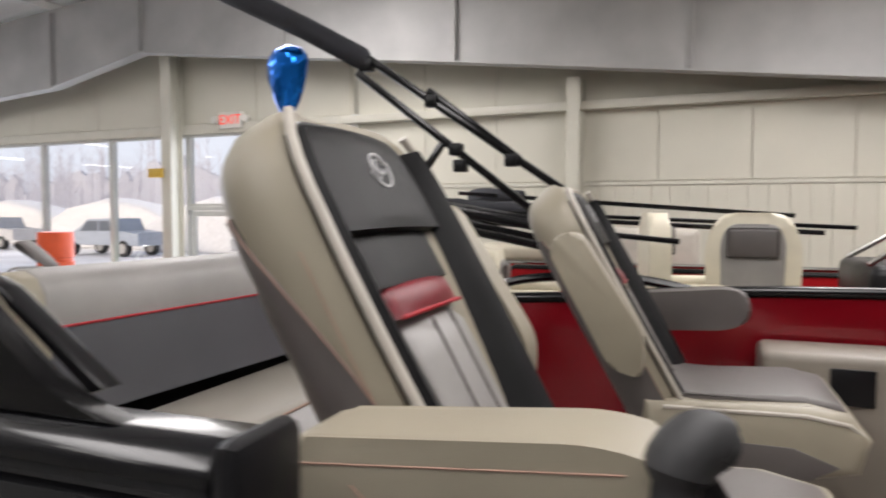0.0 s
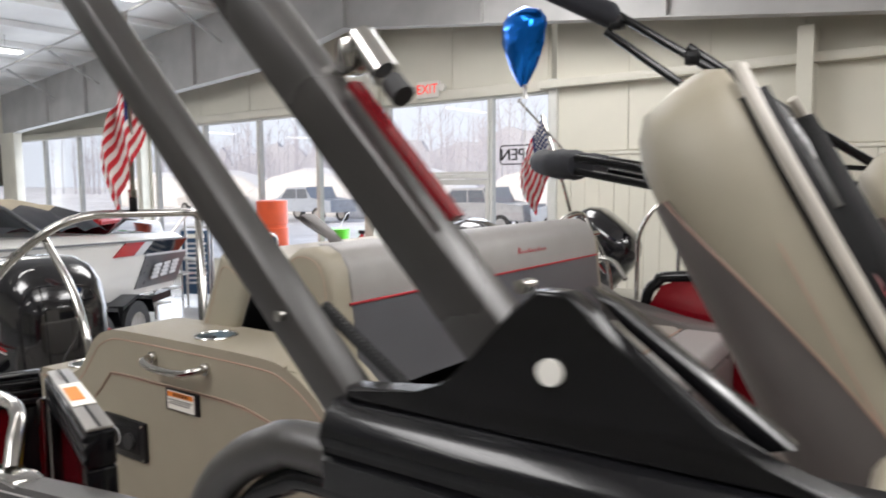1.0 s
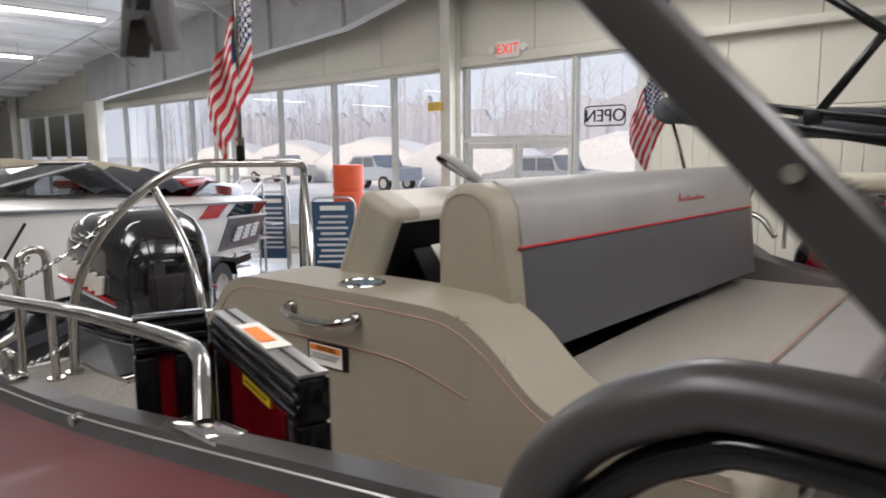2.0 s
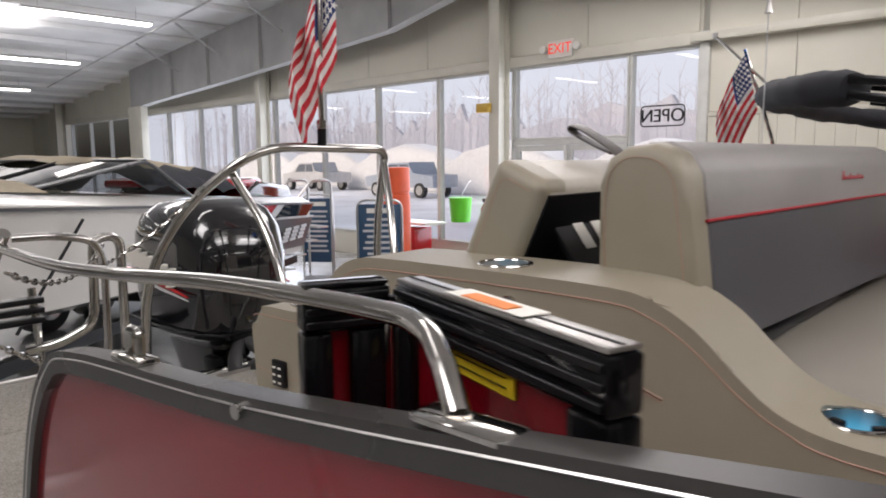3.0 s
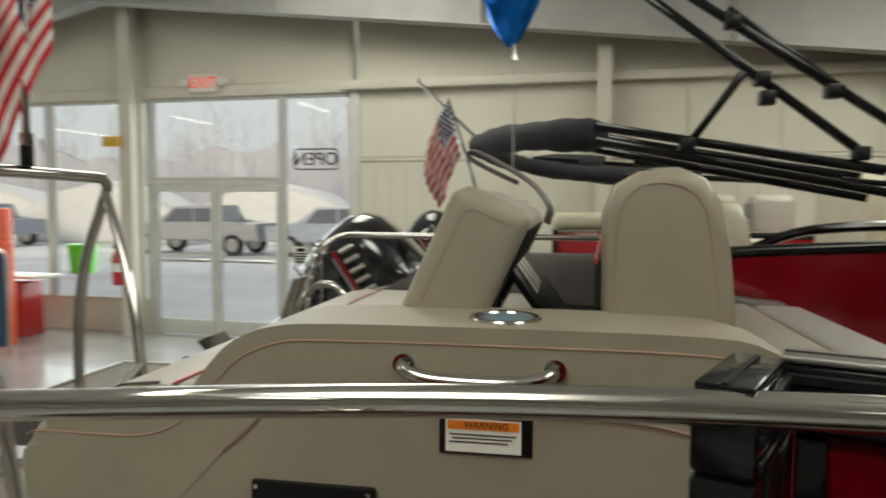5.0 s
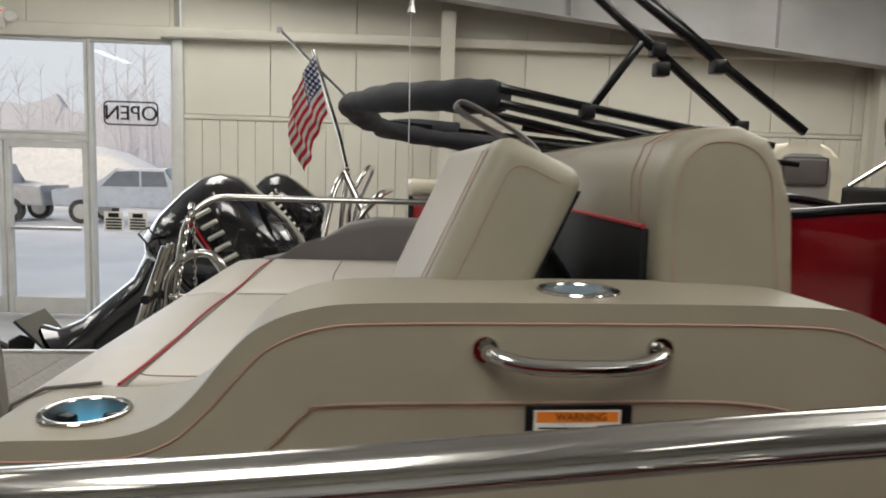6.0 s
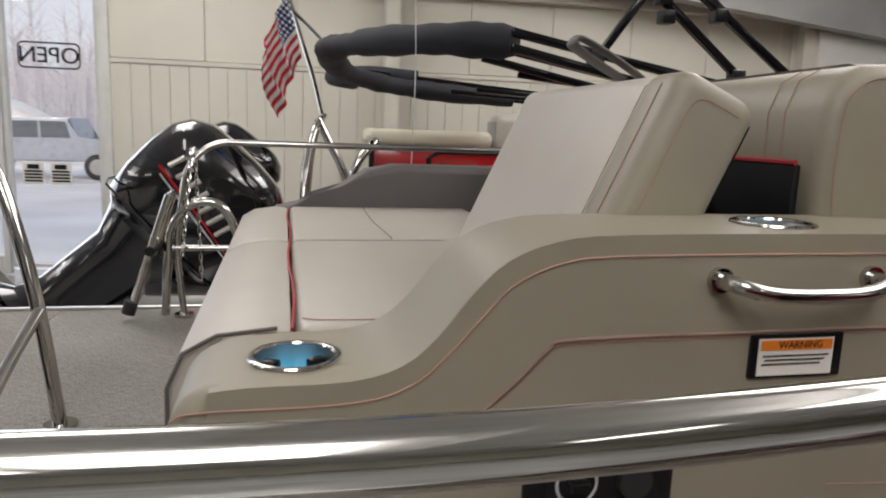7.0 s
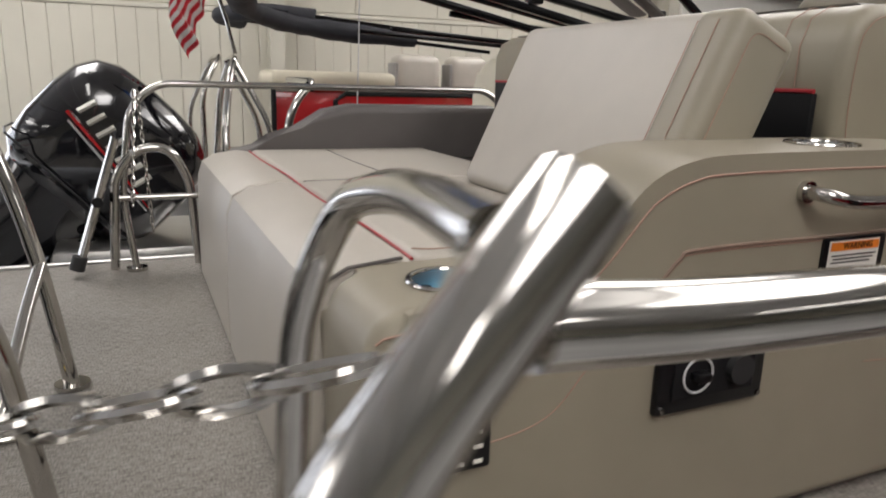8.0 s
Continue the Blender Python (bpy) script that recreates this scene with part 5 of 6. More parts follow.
# far stern corner: ladder, hoop and hanging chain
fl = thing("stern_ladder", "folded stainless ladder leaning at the stern corner", "ladder", (-3.1, 3.02, DZ))
for dy in (0.0, 0.07, 0.13):
    part("side_tube", sweep([(-3.20 - 0.02 * dy, 2.98 + dy, 1.10), (-3.07, 3.0 + dy, 1.50)], 0.013, 8), CHROME, fl)
part("rubber_tip", sweep([(-3.215, 2.98, 1.075), (-3.20, 2.98, 1.12)], 0.024, 10), RUBBER, fl)
part("strap", sweep([(-3.135, 2.97, 1.30), (-3.13, 3.14, 1.31)], 0.018, 8), INK, fl)
chrome([(-3.10, 3.05, DZ), (-3.08, 3.05, 1.38), (-3.0, 3.06, 1.47), (-2.90, 3.06, 1.47), (-2.84, 3.06, 1.36), (-2.82, 3.06, DZ)], 0.016, "hoop", fl, 0.07)
chrome([(-3.07, 3.05, 1.30), (-2.6, 3.05, 1.30)], 0.011, "cross_tube", fl)
c2 = thing("hanging_chain", "chrome chain hanging from the far grab rail", "chain", (-3.0, 3.08, 1.5))
link_chain((-2.99, 3.10, 1.66), (-2.97, 3.05, 1.18), 0.0, 20, c2)
link_chain((-3.0, 3.10, 1.66), (-3.03, 3.0, 1.28), 0.0, 16, c2)

# ---- second pontoon boat, beyond ----
BY = 4.45  # its middle line
b2 = thing("second_pontoon_boat", "pontoon boat beside, its bimini frame half folded", "pontoon boat", (0, BY, 0))
N2, F2 = 3.30, 5.62
part("deck", boxes((-2.6, 4.4, N2, F2, 0.93, 0.98), bevel=0.006), DECK, b2)
part("motor_pod", boxes((-3.40, -2.6, 4.0, 4.8, 0.55, 0.90), bevel=0.04), ALU, b2)
for y in (N2 + 0.35, F2 - 0.35):
    part("pontoon", sweep([(-2.7, y, 0.55), (-2.4, y, 0.55), (4.2, y, 0.55)], [0.2, 0.3, 0.3], 18), ALU, b2)
for x in (-1.8, 2.5):
    part("stand", boxes((x - 0.12, x + 0.12, N2 + 0.1, F2 - 0.1, 0, 0.25)), STEEL, b2)
part("near_fence_panel", boxes((-1.3, 4.2, N2, N2 + 0.012, 1.02, 1.56)), CHAR, b2)
part("near_fence_rail", sweep([(-1.3, N2, 1.0), (-1.3, N2, 1.5), (-1.22, N2, 1.58), (4.2, N2, 1.58)], 0.022, 8), BLACK, b2)
part("far_fence_panel", boxes((-1.6, 4.2, F2, F2 + 0.012, 1.02, 1.58)), RED2, b2)
part("far_fence_rail", sweep([(-1.6, F2, 1.0), (-1.6, F2, 1.55), (-1.52, F2, 1.6), (4.2, F2, 1.6)], 0.02, 8), BLACK, b2)
chrome([(-2.4, 3.55, 0.98), (-2.42, 3.55, 1.35), (-2.36, 3.55, 1.60), (-2.26, 3.6, 1.70), (-2.2, 4.4, 1.70)], 0.018, "stern_rail", b2, 0.12)
chrome([(-2.55, 4.15, 0.98), (-2.58, 4.18, 1.40), (-2.52, 4.35, 1.72), (-2.46, 4.55, 1.81), (-2.46, 4.80, 1.81), (-2.50, 5.0, 1.6), (-2.55, 5.05, 0.98)], 0.019, "tow_hoop", b2, 0.15)
chrome([(-2.48, 4.50, 1.80), (-2.30, 4.45, 1.45), (-2.25, 4.42, 0.98)], 0.016, "strut", b2, 0.1)
chrome([(-2.48, 4.80, 1.80), (-2.30, 4.85, 1.45), (-2.25, 4.9, 0.98)], 0.016, "strut", b2, 0.1)
outboard(pose(-3.50, BY - 0.08, 0.86, 0, 48, 0) @ Matrix.Scale(1.08, 4), "gloss black outboard motor tilted up out of the way")
f2 = thing("boat_flag", "small striped flag hanging from a slanted chrome staff", "flag", (-2.46, 4.6, 1.83))
part("staff", sweep([(-2.46, 4.55, 1.83), (-2.50, 4.53, 2.0), (-2.66, 4.50, 2.50)], 0.011, 8), CHROME, f2)
part("cross_staff", sweep([(-2.854, 4.544, 2.605), (-2.43, 4.47, 2.20)], 0.009, 8), CHROME, f2)
part("knob", disc(bmesh.new(), (-2.858, 4.545, 2.61), 0.016, 0.03, 12), SILVER, f2)
us_flag(pose(-2.655, 4.50, 2.47, 0, 14, 200), 0.34, 0.34, 0.95, f2)

bim = thing("bimini_top", "black bimini frame half folded, its canvas rolled in a boot", "bimini top", (-1.5, BY, 2.1))
NB = 3.1
boot = smooth_line([(-1.78, NB + 0.02, 2.115), (-2.05, NB + 0.25, 2.135), (-2.30, NB + 0.75, 2.16), (-2.41, NB + 1.2, 2.175), (-2.40, NB + 1.6, 2.17), (-2.28, NB + 2.1, 2.13), (-2.0, NB + 2.5, 2.09), (-1.6, NB + 2.7, 2.06), (-0.9, NB + 2.72, 2.02)], 6)
rad_ = [0.080 + 0.014 * math.sin(i * 0.55) * math.cos(i * 0.21) + 0.005 * math.sin(i * 2.3) for i in range(len(boot))]
rad_[0] = 0.07
part("boot", sweep(boot, rad_, 14, flat=0.8), NAVY, bim, "wrinkled black canvas boot")
part("boot_tip", sweep([(-2.40, 4.46, 2.185), (-2.46, 4.465, 2.192)], [0.03, 0.012], 8), PLASTIC, bim)


def bar(a, b, w=0.028, name="bow"):
    return part(name, square_bar(a, b, w, w * 1.25, bevel=0.004), BLACK, bim)


for dy in (0.0, 0.42):
    bar((-1.80, NB + dy, 2.15), (-0.70, NB + dy, 1.96))
    bar((-1.80, NB + dy, 2.09), (-0.60, NB + dy, 1.86))
    bar((-1.38, NB + dy + 0.02, 2.085), (-0.62, NB + dy + 0.02, 1.96), 0.022)
bar((-1.66, NB, 2.705), (-0.77, NB, 2.02))
bar((-1.60, NB, 2.765), (-0.50, NB, 2.02))
bar((-1.30, NB, 2.60), (-0.86, NB, 2.27), 0.026)
bar((-1.22, NB, 2.365), (-1.44, NB, 2.06), 0.026, "prop_bar")
bar((-1.6, NB + 0.5, 2.03), (-0.2, NB + 0.5, 1.90), 0.022)
bar((-1.5, NB + 1.6, 2.02), (0.6, NB + 1.7, 1.92), 0.024)
bar((-1.5, NB + 2.3, 2.04), (0.9, NB + 2.4, 1.94), 0.024)
part("raised_boot", sweep([(-2.5, NB + 0.1, 3.21), (-2.29, NB, 3.11), (-1.95, NB, 2.94), (-1.64, NB, 2.77), (-1.60, NB, 2.74)], [0.06, 0.06, 0.055, 0.055, 0.03], 12), NAVY, bim, "black canvas sleeve")
for p in ((-1.61, NB, 2.735), (-1.28, NB, 2.55), (-0.90, NB, 2.27), (-1.16, NB, 2.325), (-1.14, NB, 2.25), (-1.44, NB, 2.07), (-0.79, NB, 2.03)):
    part("knuckle", boxes((p[0] - 0.03, p[0] + 0.03, p[1] - 0.03, p[1] + 0.03, p[2] - 0.028, p[2] + 0.028), bevel=0.008), PLASTIC, bim)

# seats and console of the second boat
for x, y, rz, lab_ in ((0.16, 4.15, -95, "cream captain chair with a silver front"), (-0.33, 4.35, 12, "cream captain chair seen from the side"), (-1.15, 3.75, 10, "cream bench backrest of the second boat")):
    t = thing("lounge_chair", lab_, "boat seat", (x, y, 0.98), group="second boat seats")
    m = pose(x, y, 0.98, 0, 0, rz)
    H_ = 1.06 if rz < 0 or x > -0.5 else 0.86
    out = fillet2([(-0.23, 0.45), (-0.24, H_ - 0.16), (-0.17, H_), (0.17, H_), (0.24, H_ - 0.16), (0.23, 0.45)], 0.09)
    part("backrest", prism(out, -0.09, 0.03, axis="x", bevel=0.03, seg=4, M=m), CREAM, t)
    part("front_panel", prism(fillet2([(-0.15, 0.5), (-0.16, H_ - 0.15), (-0.12, H_ - 0.06), (0.12, H_ - 0.06), (0.16, H_ - 0.15), (0.15, 0.5)], 0.05), 0.031, 0.045, axis="x", bevel=0.008, M=m), GREYV, t)
    part("pillow", boxes((0.046, 0.07, -0.13, 0.13, H_ - 0.24, H_ - 0.08), bevel=0.02, seg=3, M=m), TAUPE, t)
    part("seat", boxes((-0.05, 0.45, -0.25, 0.25, 0.36, 0.48), bevel=0.04, seg=3, M=m), CREAM, t)
    part("pedestal", sweep([m @ Vector((0.15, 0, 0)), m @ Vector((0.15, 0, 0.36))], 0.06, 12), ALU, t)
    for s in (-1, 1):
        part("armrest", boxes((0.0, 0.36, s * 0.29 - 0.035, s * 0.29 + 0.035, 0.60, 0.67), bevel=0.03, seg=3, M=m), CREAM, t)
con = thing("helm_console", "black helm console with a curved rail on the second boat", "boat console", (0.9, 4.0, 0.98))
part("body", boxes((0.62, 1.5, 3.7, 4.5, 0.98, 1.80), bevel=0.05, seg=3), PLASTIC, con)
part("rail", sweep(smooth_line([(-1.2, 3.32, 1.60), (-0.9, 3.32, 1.72), (-0.4, 3.32, 1.74), (0.0, 3.32, 1.66), (0.2, 3.32, 1.60)], 6), 0.022, 8), BLACK, con)
part("windscreen_frame", sweep([(0.62, 3.75, 1.80), (0.95, 3.75, 2.02), (1.0, 4.4, 2.02), (0.65, 4.4, 1.80)], 0.014, 8), CHROME, con)

# ---- third boat's stern, beyond the second ----
b3 = thing("third_pontoon_boat", "red pontoon boat with cream cushions in the next berth", "pontoon boat", (-1, 6.9, 0))
part("deck", boxes((-2.2, 4.2, 6.0, 8.0, 0.93, 0.98)), DECK, b3)
for y in (6.3, 7.6):
    part("pontoon", sweep([(-2.4, y, 0.55), (-2.1, y, 0.55), (4.2, y, 0.55)], [0.2, 0.3, 0.3], 14), ALU, b3)
part("stand", boxes((-1.5, -1.3, 6.1, 7.8, 0, 0.25)), STEEL, b3)
part("motor_pod", boxes((-3.34, -2.19, 6.42, 7.08, 0.55, 0.92), bevel=0.04), ALU, b3)
part("red_side", boxes((-2.0, -1.0, 5.95, 6.0, 1.0, 1.60), bevel=0.01), RED2, b3)
part("red_panel", boxes((-0.6, 4.2, 5.95, 6.0, 1.0, 1.60), bevel=0.01), RED2, b3)
part("cushion", boxes((-2.02, -1.0, 5.93, 6.5, 1.63, 1.76), bevel=0.05, seg=3), CREAM, b3)
part("rail", sweep([(-2.02, 5.94, 1.615), (4.2, 5.94, 1.615)], 0.018, 8), CHROME, b3)
for x in (-2.0, -1.02):
    part("post", sweep([(x, 5.93, 0.98), (x, 5.93, 1.62)], 0.02, 8), INK, b3)
for x0, x1 in ((-0.95, -0.55), (-0.45, -0.1)):
    part("seat_back", boxes((x0, x1, 6.05, 6.3, 1.3, 1.92), bevel=0.07, seg=3), PALE, b3)
    part("seat_face", boxes((x0 - 0.012, x0 + 0.02, 6.08, 6.27, 1.4, 1.85), bevel=0.01), GREYV, b3)
chrome([(-2.5, 6.1, 0.98), (-2.5, 6.1, 1.6), (-2.35, 6.2, 1.85), (-2.3, 7.2, 1.85), (-2.5, 7.4, 1.4), (-2.5, 7.4, 0.98)], 0.02, "tow_hoop", b3, 0.15)
outboard(pose(-3.42, 6.75, 0.90, 0, 42, 0), "gloss black outboard motor on the third boat")
for dy in (0.0, 0.3, 1.2):
    part("bimini_bow", square_bar((-2.2, 6.2 + dy, 2.22), (0.6, 6.2 + dy, 2.02), 0.03, 0.035), BLACK, b3)
part("bimini_boot", sweep(smooth_line([(-1.6, 6.2, 2.17), (-2.0, 6.35, 2.2), (-2.25, 6.9, 2.2), (-2.0, 7.5, 2.2)], 6), 0.07, 10), NAVY, b3)

# ---- balloon ----
bal = thing("foil_balloon", "crinkled blue foil balloon on a ribbon", "balloon", (-2.15, 3.27, 2.5))
rings = []
for i in range(13):
    v = i / 12
    r = 0.122 * (math.sin(math.pi * min(1, v * 0.62 + 0.02)) ** 0.8 if v < 0.75 else math.sin(math.pi * (0.465 + 0.02)) ** 0.8 * math.sqrt(max(0.0, 1 - ((v - 0.75) / 0.25) ** 2)) + 0.002)
    rings.append([Vector((-2.165, 3.28, 2.52 + 0.40 * v)) + Vector((0.94 * p - -0.34 * q, -0.34 * p + 0.94 * q, 0)) for p, q in [(1.22 * r * math.cos(a) * (1 + 0.05 * math.sin(a * 9 + i)), 0.55 * r * math.sin(a) * (1 + 0.07 * math.sin(a * 7 + 2 * i))) for a in [2 * math.pi * k / 26 for k in range(26)]]])
part("envelope", loft(rings), FOIL, bal)
part("knot", sweep([(-2.15, 3.27, 2.53), (-2.15, 3.27, 2.50), (-2.152, 3.27, 2.46)], [0.012, 0.008, 0.018], 8), ALU, bal)
part("ribbon", sweep(smooth_line([(-2.152, 3.27, 2.47), (-2.155, 3.28, 2.3), (-2.15, 3.26, 2.0), (-2.155, 3.27, 1.60)], 6), 0.0025, 4), SILVER, bal)

# ---- the white sport boat on its trailer ----
AX = Vector((3.7, -5.8, 0)).normalized()
SD = Vector((0.843, 0.538, 0))
ST = Vector((-9.85, 5.35, 0))
sb = thing("sport_boat", "white sport boat with a red and black stern on a trailer", "sport boat", ST)


def hull_pt(u, s, z):
    return ST + AX * u + SD * s + Vector((0, 0, z))


def hw(u):
    return 1.18 if u < 3.2 else 1.18 * math.sqrt(max(0.02, 1 - ((u - 3.2) / 3.9) ** 2.2))


def gz(u):
    return 1.30 + 0.055 * u


us = [0, 0.5, 1.0, 1.6, 2.4, 3.2, 4.0, 4.8, 5.6, 6.3, 6.8, 7.05]
rings = []
for u in us:
    h, g = hw(u), gz(u)
    rings.append([hull_pt(u, -h, g), hull_pt(u, -h * 0.97, g - 0.25), hull_pt(u, -h * 0.86, 0.62 + 0.04 * u), hull_pt(u, 0, 0.38 + 0.03 * u), hull_pt(u, h * 0.86, 0.62 + 0.04 * u), hull_pt(u, h * 0.97, g - 0.25), hull_pt(u, h, g), hull_pt(u, h * 0.9, g + 0.06), hull_pt(u, 0, g + 0.10), hull_pt(u, -h * 0.9, g + 0.06)])
hull = part("hull", loft(rings), WHITE, sb, "white gelcoat hull")


def side_strip(u0, u1, f0, f1, material, name, off=0.012, n=10):
    """A band on the side that faces the showroom, between two shares of its height."""
    R_ = []
    for i in range(n + 1):
        u = u0 + (u1 - u0) * i / n
        h, g = hw(u), gz(u)
        def at(f):
            z = g - f * (g - 0.62 - 0.04 * u)
            w_ = h * (1 - 0.11 * max(0, (f - 0.35) / 0.65) - 0.03 * min(1, f / 0.35))
            return hull_pt(u, w_ + off, z)
        a, b = f0(i / n) if callable(f0) else f0, f1(i / n) if callable(f1) else f1
        R_.append([at(a), at((a + b) / 2), at(b), at(b) - SD * 0.03, at(a) - SD * 0.03])
    return part(name, loft(R_), material, hull)


def slant_band(u0, u1, f0, f1, lean, material, name, off=0.016):
    """A livery patch whose ends lean forward as it goes down."""
    R_ = []
    for k in range(7):
        f = f0 + (f1 - f0) * k / 6
        row = []
        for q in range(7):
            u = u0 + (u1 - u0) * q / 6 + lean * k / 6
            z = gz(u) - f * (gz(u) - 0.62 - 0.04 * u)
            w_ = hw(u) * (1 - 0.11 * max(0, (f - 0.35) / 0.65) - 0.03 * min(1, f / 0.35))
            row.append(hull_pt(u, w_ + off, z))
        R_.append(row + [p - SD * 0.03 for p in row[::-1]])
    return part(name, loft(R_), material, hull)


side_strip(0.05, 6.6, 0.015, 0.045, GREY, "rub_rail", 0.03)
slant_band(-0.12, 0.92, 0.03, 0.27, 0.26, GLOSSB, "black_upper_panel")
slant_band(0.92, 1.14, 0.03, 0.27, 0.28, SILVER, "silver_stripe")
slant_band(1.14, 1.62, 0.03, 0.27, 0.28, RED2, "red_swoosh")
slant_band(-0.12, 1.10, 0.30, 0.88, 0.10, GREY, "grey_stern_panel")
slant_band(-0.14, 1.12, 0.265, 0.305, 0.0, SILVER, "panel_edge", 0.022)
side_strip(2.2, 3.9, lambda k: 0.62 - 0.04 * k, lambda k: 0.70 - 0.06 * k, RED2, "red_line", 0.014)
bm = bmesh.new()
SIDE = Matrix((AX, SD, (0, 0, 1))).transposed().to_4x4()
for i in range(3):  # model mark as plain leaning silver blocks
    for k in range(4):
        box(bm, 0, 0.20, 0, 0.012, 0, 0.04, bevel=0.004, seg=1, M=Matrix.Translation(hull_pt(0.18 + i * 0.27 - 0.018 * k, 1.118 + 0.012 * k, 0.835 + 0.047 * k)) @ SIDE)
part("lettering", bm, SILVER, hull)
part("stern_deck", boxes((-0.55, 0.0, -1.0, 1.0, 0.98, 1.06), bevel=0.03, M=Matrix.Translation(ST) @ Matrix((AX, SD, (0, 0, 1))).transposed().to_4x4()), GREY, sb)
ML = Matrix.Translation(ST) @ Matrix((AX, SD, (0, 0, 1))).transposed().to_4x4()
part("engine_hatch", prism([(0.0, 1.32), (0.15, 1.52), (1.1, 1.62), (1.6, 1.45)], -0.9, 0.95, bevel=0.05, M=ML), GLOSSB, sb)
part("red_pad", boxes((0.9, 1.6, -0.8, 0.9, 1.55, 1.66), bevel=0.05, M=ML), RED2, sb)
for (a, b, c, d) in (((3.3, 1.10, 1.58), (4.1, 0.98, 1.95), (4.9, 0.7, 1.62), (3.5, 1.1, 1.60)),):
    ws = []
    for s in (-1, 1):
        ws.append([ML @ Vector((2.9, s * 1.06, gz(3) + 0.06)), ML @ Vector((3.5, s * 0.98, gz(3.5) + 0.38)), ML @ Vector((4.55, s * 0.70, gz(4.5) + 0.12))])
    bm = bmesh.new()
    v = [[bm.verts.new(p) for p in w_] for w_ in ws]
    bm.faces.new(v[0])
    bm.faces.new(v[1])
    bm.faces.new((v[0][1], v[1][1], v[1][2], v[0][2]))
    part("windshield", bm, TINT, sb)
    for w_ in ws:
        part("windshield_frame", sweep(fillet([w_[0], w_[1], w_[2]], 0.12), 0.016, 8), GREY, sb)
    part("windshield_top", sweep([ws[0][1], ws[1][1]], 0.015, 8), GREY, sb)
    part("windshield_post", sweep([(ws[1][1] * 0.6 + ws[0][1] * 0.4), (ws[1][2] * 0.6 + ws[0][2] * 0.4)], 0.018, 8), INK, sb)
bm = bmesh.new()
R_ = []
for i in range(14):
    u = 1.7 + i * 0.15
    R_.append([ML @ Vector((u, s * 1.0, gz(u) + 0.14 + (0.26 + 0.05 * math.sin(i * 1.3)) * math.sqrt(max(0, 1 - s * s)) + 0.03 * math.sin(i * 2.1 + s * 5))) for s in np.linspace(-1, 1, 11)])
cover = loft(R_, closed=False)
for n_, f in enumerate(cover.faces):
    f.material_index = 0 if 2 <= n_ % 10 <= 7 else 1
part("rolled_cover", cover, [COVER, NAVY], sb, "loose tan cover over the cockpit")
R_ = []
for i in range(9):
    u = 4.6 + i * 0.27
    R_.append([ML @ Vector((u, s * hw(u) * 0.8, gz(u) + 0.09 + 0.12 * math.sqrt(max(0, 1 - s * s)))) for s in np.linspace(-1, 1, 9)])
part("bow_cushion", loft(R_, closed=False), COVER, sb)
part("mooring_line", sweep([hull_pt(4.6, hw(4.6) + 0.03, gz(4.6) - 0.1), hull_pt(5.2, hw(5.2) + 0.02, 0.75)], 0.012, 6), INK, sb)
tr = thing("boat_trailer", "dark boat trailer with chrome wheels under the sport boat", "trailer", ST)
part("frame", boxes((-0.3, 7.2, -0.85, -0.75, 0.42, 0.52), (-0.3, 7.2, 0.75, 0.85, 0.42, 0.52), (0.3, 0.4, -0.75, 0.75, 0.42, 0.52), (2.5, 2.6, -0.75, 0.75, 0.42, 0.52), M=ML), PLASTIC, tr)
for u in (1.5, 2.35):
    for s in (-1.1, 1.1):
        w_ = part("wheel", disc(bmesh.new(), (0, 0, 0), 0.33, 0.22, 24, M=ML @ pose(u, s, 0.33, 90)), RUBBER, tr)
        part("rim", disc(bmesh.new(), (0, 0, 0), 0.2, 0.235, 16, M=ML @ pose(u, s, 0.33, 90)), CHROME, w_)
        part("fender", prism([(u - 0.42, 0.45), (u - 0.36, 0.66), (u, 0.74), (u + 0.36, 0.66), (u + 0.42, 0.45), (u + 0.36, 0.62), (u, 0.70), (u - 0.36, 0.62)], s - 0.13, s + 0.13, M=ML), PLASTIC, tr)

# ---- things by the windows ----
SIGNM = mat("navy sign board", (0.02, 0.06, 0.12), 0.5)


def stand_sign(x, y, w, h, rz, lab_):
    t = thing("floor_sign", lab_, "sign", (x, y, 0), group="floor signs")
    m = pose(x, y, 0, 0, 0, rz)
    part("board", boxes((-w / 2, w / 2, -0.02, 0.02, 0.12, h), bevel=0.01, M=m), SIGNM, t)
    part("text_bar", boxes(*[(-w * (0.40 - 0.05 * (k % 3)), w * (0.36 - 0.06 * (k % 2)), -0.026, -0.0215, 0.30 + k * 0.085, 0.335 + k * 0.085) for k in range(int((h - 0.45) / 0.085))], M=m), SILVER, t)
    part("heading", boxes((-w * 0.3, w * 0.3, -0.026, -0.0215, h - 0.13, h - 0.06), M=m), PAPER, t)
    part("hoop", sweep([m @ Vector(p) for p in fillet([(-w / 2 - 0.02, 0, 0), (-w / 2 - 0.02, 0, h + 0.06), (w / 2 + 0.02, 0, h + 0.06), (w / 2 + 0.02, 0, 0)], 0.15)], 0.018, 8), ALU, t)


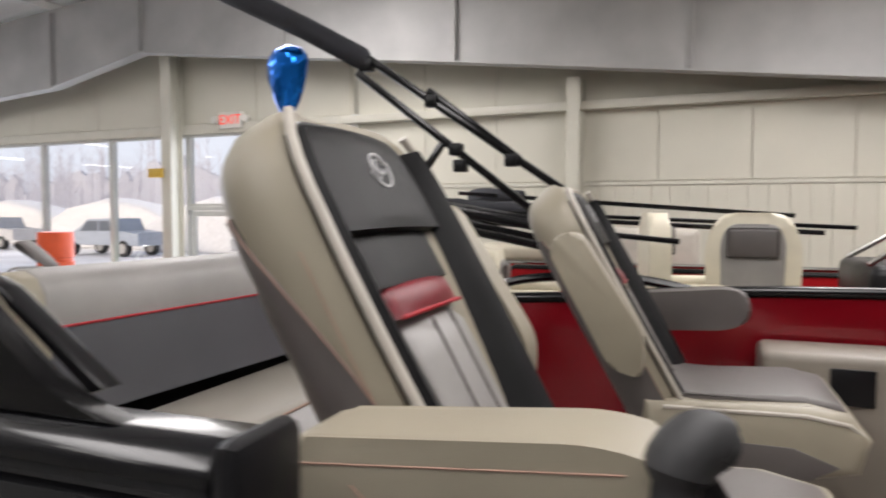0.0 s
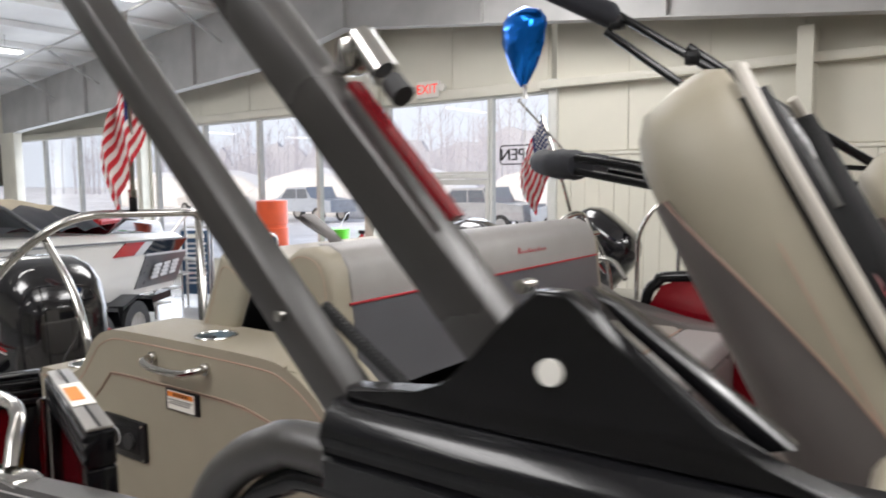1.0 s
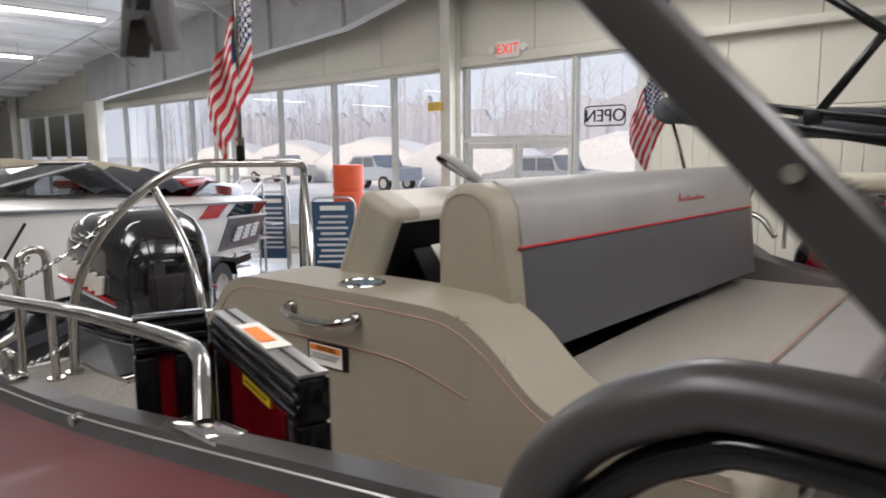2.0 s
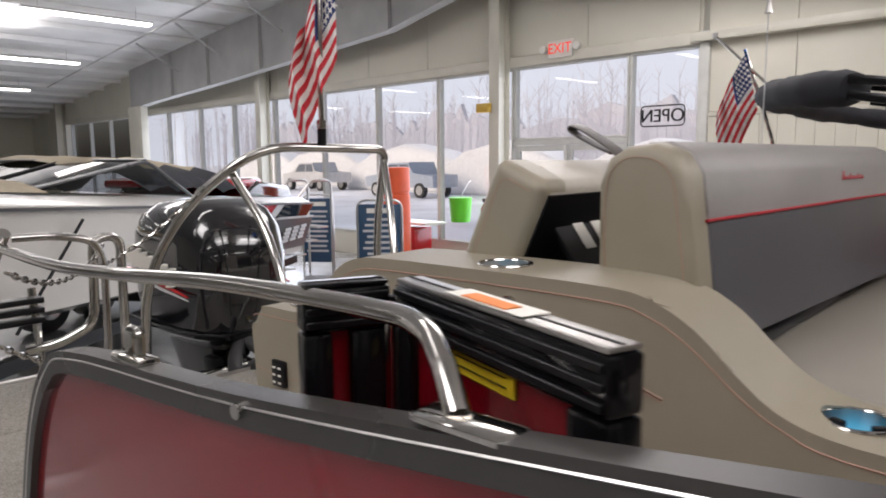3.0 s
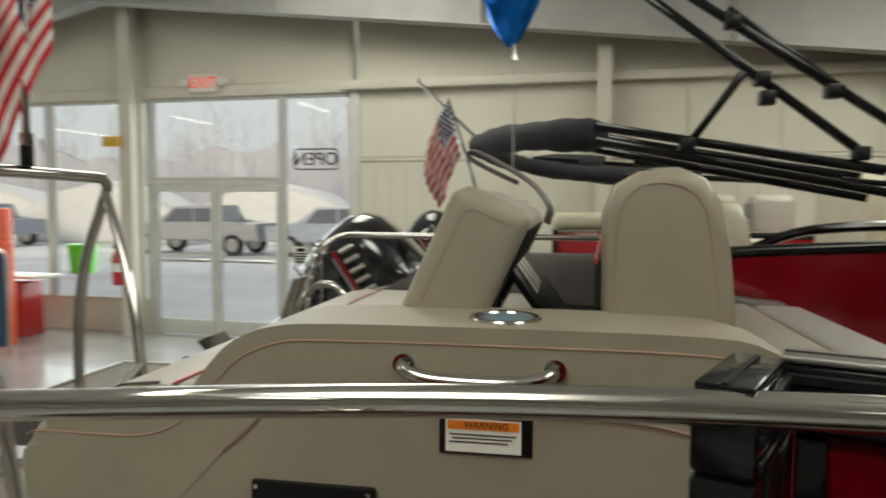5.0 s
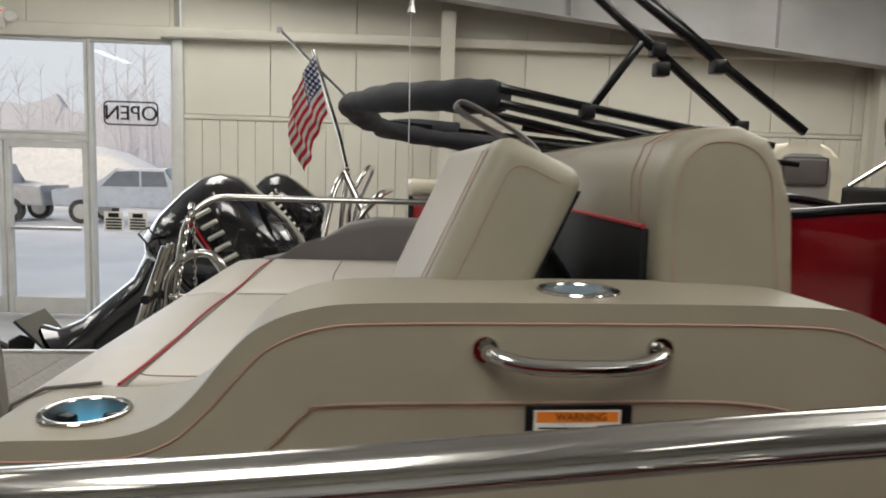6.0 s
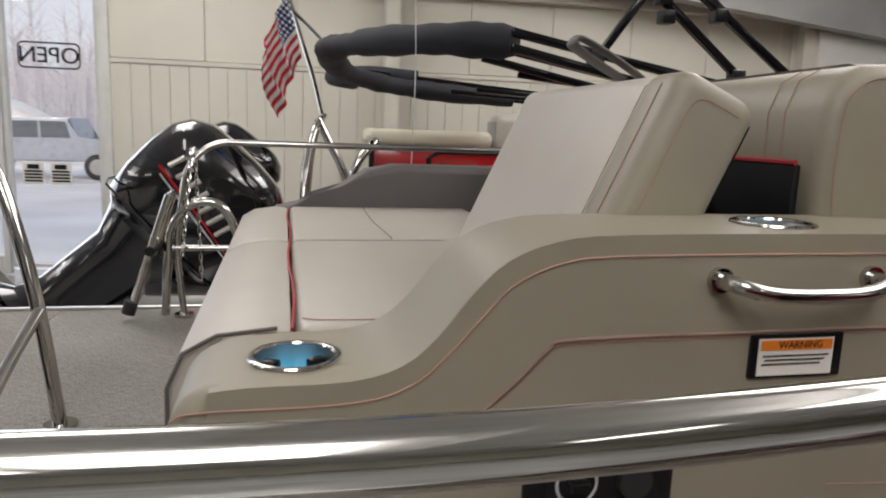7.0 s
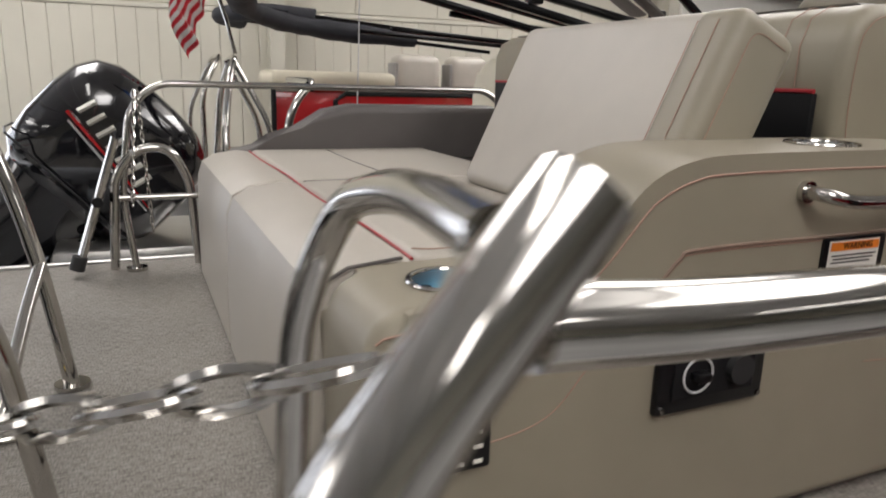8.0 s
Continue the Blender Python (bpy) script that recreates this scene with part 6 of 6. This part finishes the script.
stand_sign(-8.65, 7.08, 0.62, 1.22, 40, "navy sandwich board with pale print near the door")
stand_sign(-10.7, 7.55, 0.5, 1.22, 35, "navy sign board with pale print by the windows")
ob_ = thing("orange_barrel", "orange plastic barrel with a dark band", "barrel", (-9.12, 7.85, 0))
ORM = mat("orange plastic", (0.72, 0.10, 0.03), 0.45, spread=0.05)
part("drum", sweep([(-9.12, 7.85, z) for z in (0, 0.6, 1.30, 1.31, 1.36, 1.37, 1.74, 1.75)], [0.26, 0.255, 0.25, 0.235, 0.235, 0.25, 0.245, 0.2], 24), ORM, ob_)
gb = thing("green_bucket", "bright green bucket hanging on a hook", "bucket", BM @ Vector((-9.03, WY - 0.3, 1.0)))
part("pail", sweep([BM @ Vector((-9.03, WY - 0.3, z)) for z in (0.85, 0.87, 1.24, 1.25)], [0.15, 0.16, 0.19, 0.2], 20), mat("green plastic", (0.12, 0.62, 0.03), 0.45), gb)
part("hook", sweep([BM @ Vector((-9.03, WY - 0.3, 1.25)), BM @ Vector((-9.03, WY - 0.1, 1.5)), BM @ Vector((-9.03, WY - 0.04, 1.5))], 0.008, 6), ALU, gb)
fe = thing("fire_extinguisher", "red fire extinguisher on the column", "extinguisher", BM @ Vector((-8.35, WY - 0.44, 0.75)))
part("cylinder", sweep([BM @ Vector((-8.35, WY - 0.44, z)) for z in (0.72, 0.74, 1.10, 1.16, 1.20)], [0.07, 0.08, 0.08, 0.05, 0.025], 16), RED2, fe)
part("valve", boxes((-8.41, -8.29, WY - 0.46, WY - 0.42, 1.20, 1.26), bevel=0.01, M=BM), PLASTIC, fe)
part("label", sweep([BM @ Vector((-8.35, WY - 0.44, z)) for z in (0.90, 1.02)], 0.0815, 16, cap=False), PAPER, fe)
stp = thing("boarding_steps", "white aluminium boarding steps with handrails", "boarding steps", (-10.2, 6.6, 0))
for s in (-0.3, 0.3):
    part("handrail", sweep(fillet([(-10.2 + s, 6.2, 0), (-10.2 + s, 6.2, 0.95), (-10.2 + s, 6.8, 1.55), (-10.2 + s, 7.2, 1.55), (-10.2 + s, 7.2, 0)], 0.12), 0.02, 8), ALU, stp)
for k in range(4):
    part("tread", boxes((-10.5, -9.9, 6.25 + k * 0.22, 6.47 + k * 0.22, 0.2 + k * 0.2, 0.23 + k * 0.2), bevel=0.005), ALU, stp)
bag = thing("display_bin", "red and white display bin by the column", "bin", BM @ Vector((-9.9, WY - 0.6, 0)))
part("bin", boxes((-10.2, -9.6, WY - 0.8, WY - 0.4, 0.0, 0.75), bevel=0.02, M=BM), RED2, bag)
part("lid", boxes((-10.25, -9.3, WY - 0.85, WY - 0.35, 0.80, 0.84), bevel=0.01, M=BM), PAPER, bag)

th = thing("throttle_lever", "grey knobbed throttle lever at the helm", "throttle", (-0.08, 0.70, 1.6))
part("knob", sweep(smooth_line([(-0.138, 0.66, 1.80), (-0.133, 0.665, 1.835), (-0.115, 0.68, 1.85), (-0.10, 0.69, 1.84)], 4), [0.02] * 3 + [0.028] * 5 + [0.026] * 3 + [0.02] * 2, 12), RUBBER, th)
part("stem", sweep([(-0.12, 0.675, 1.82), (-0.05, 0.71, 1.70), (0.02, 0.75, 1.55)], 0.015, 10), PLASTIC, th)
part("helm_pod", boxes((-0.02, 0.5, 0.58, 0.95, DZ + 0.004, 1.56), bevel=0.05, seg=3), CHAR, th)
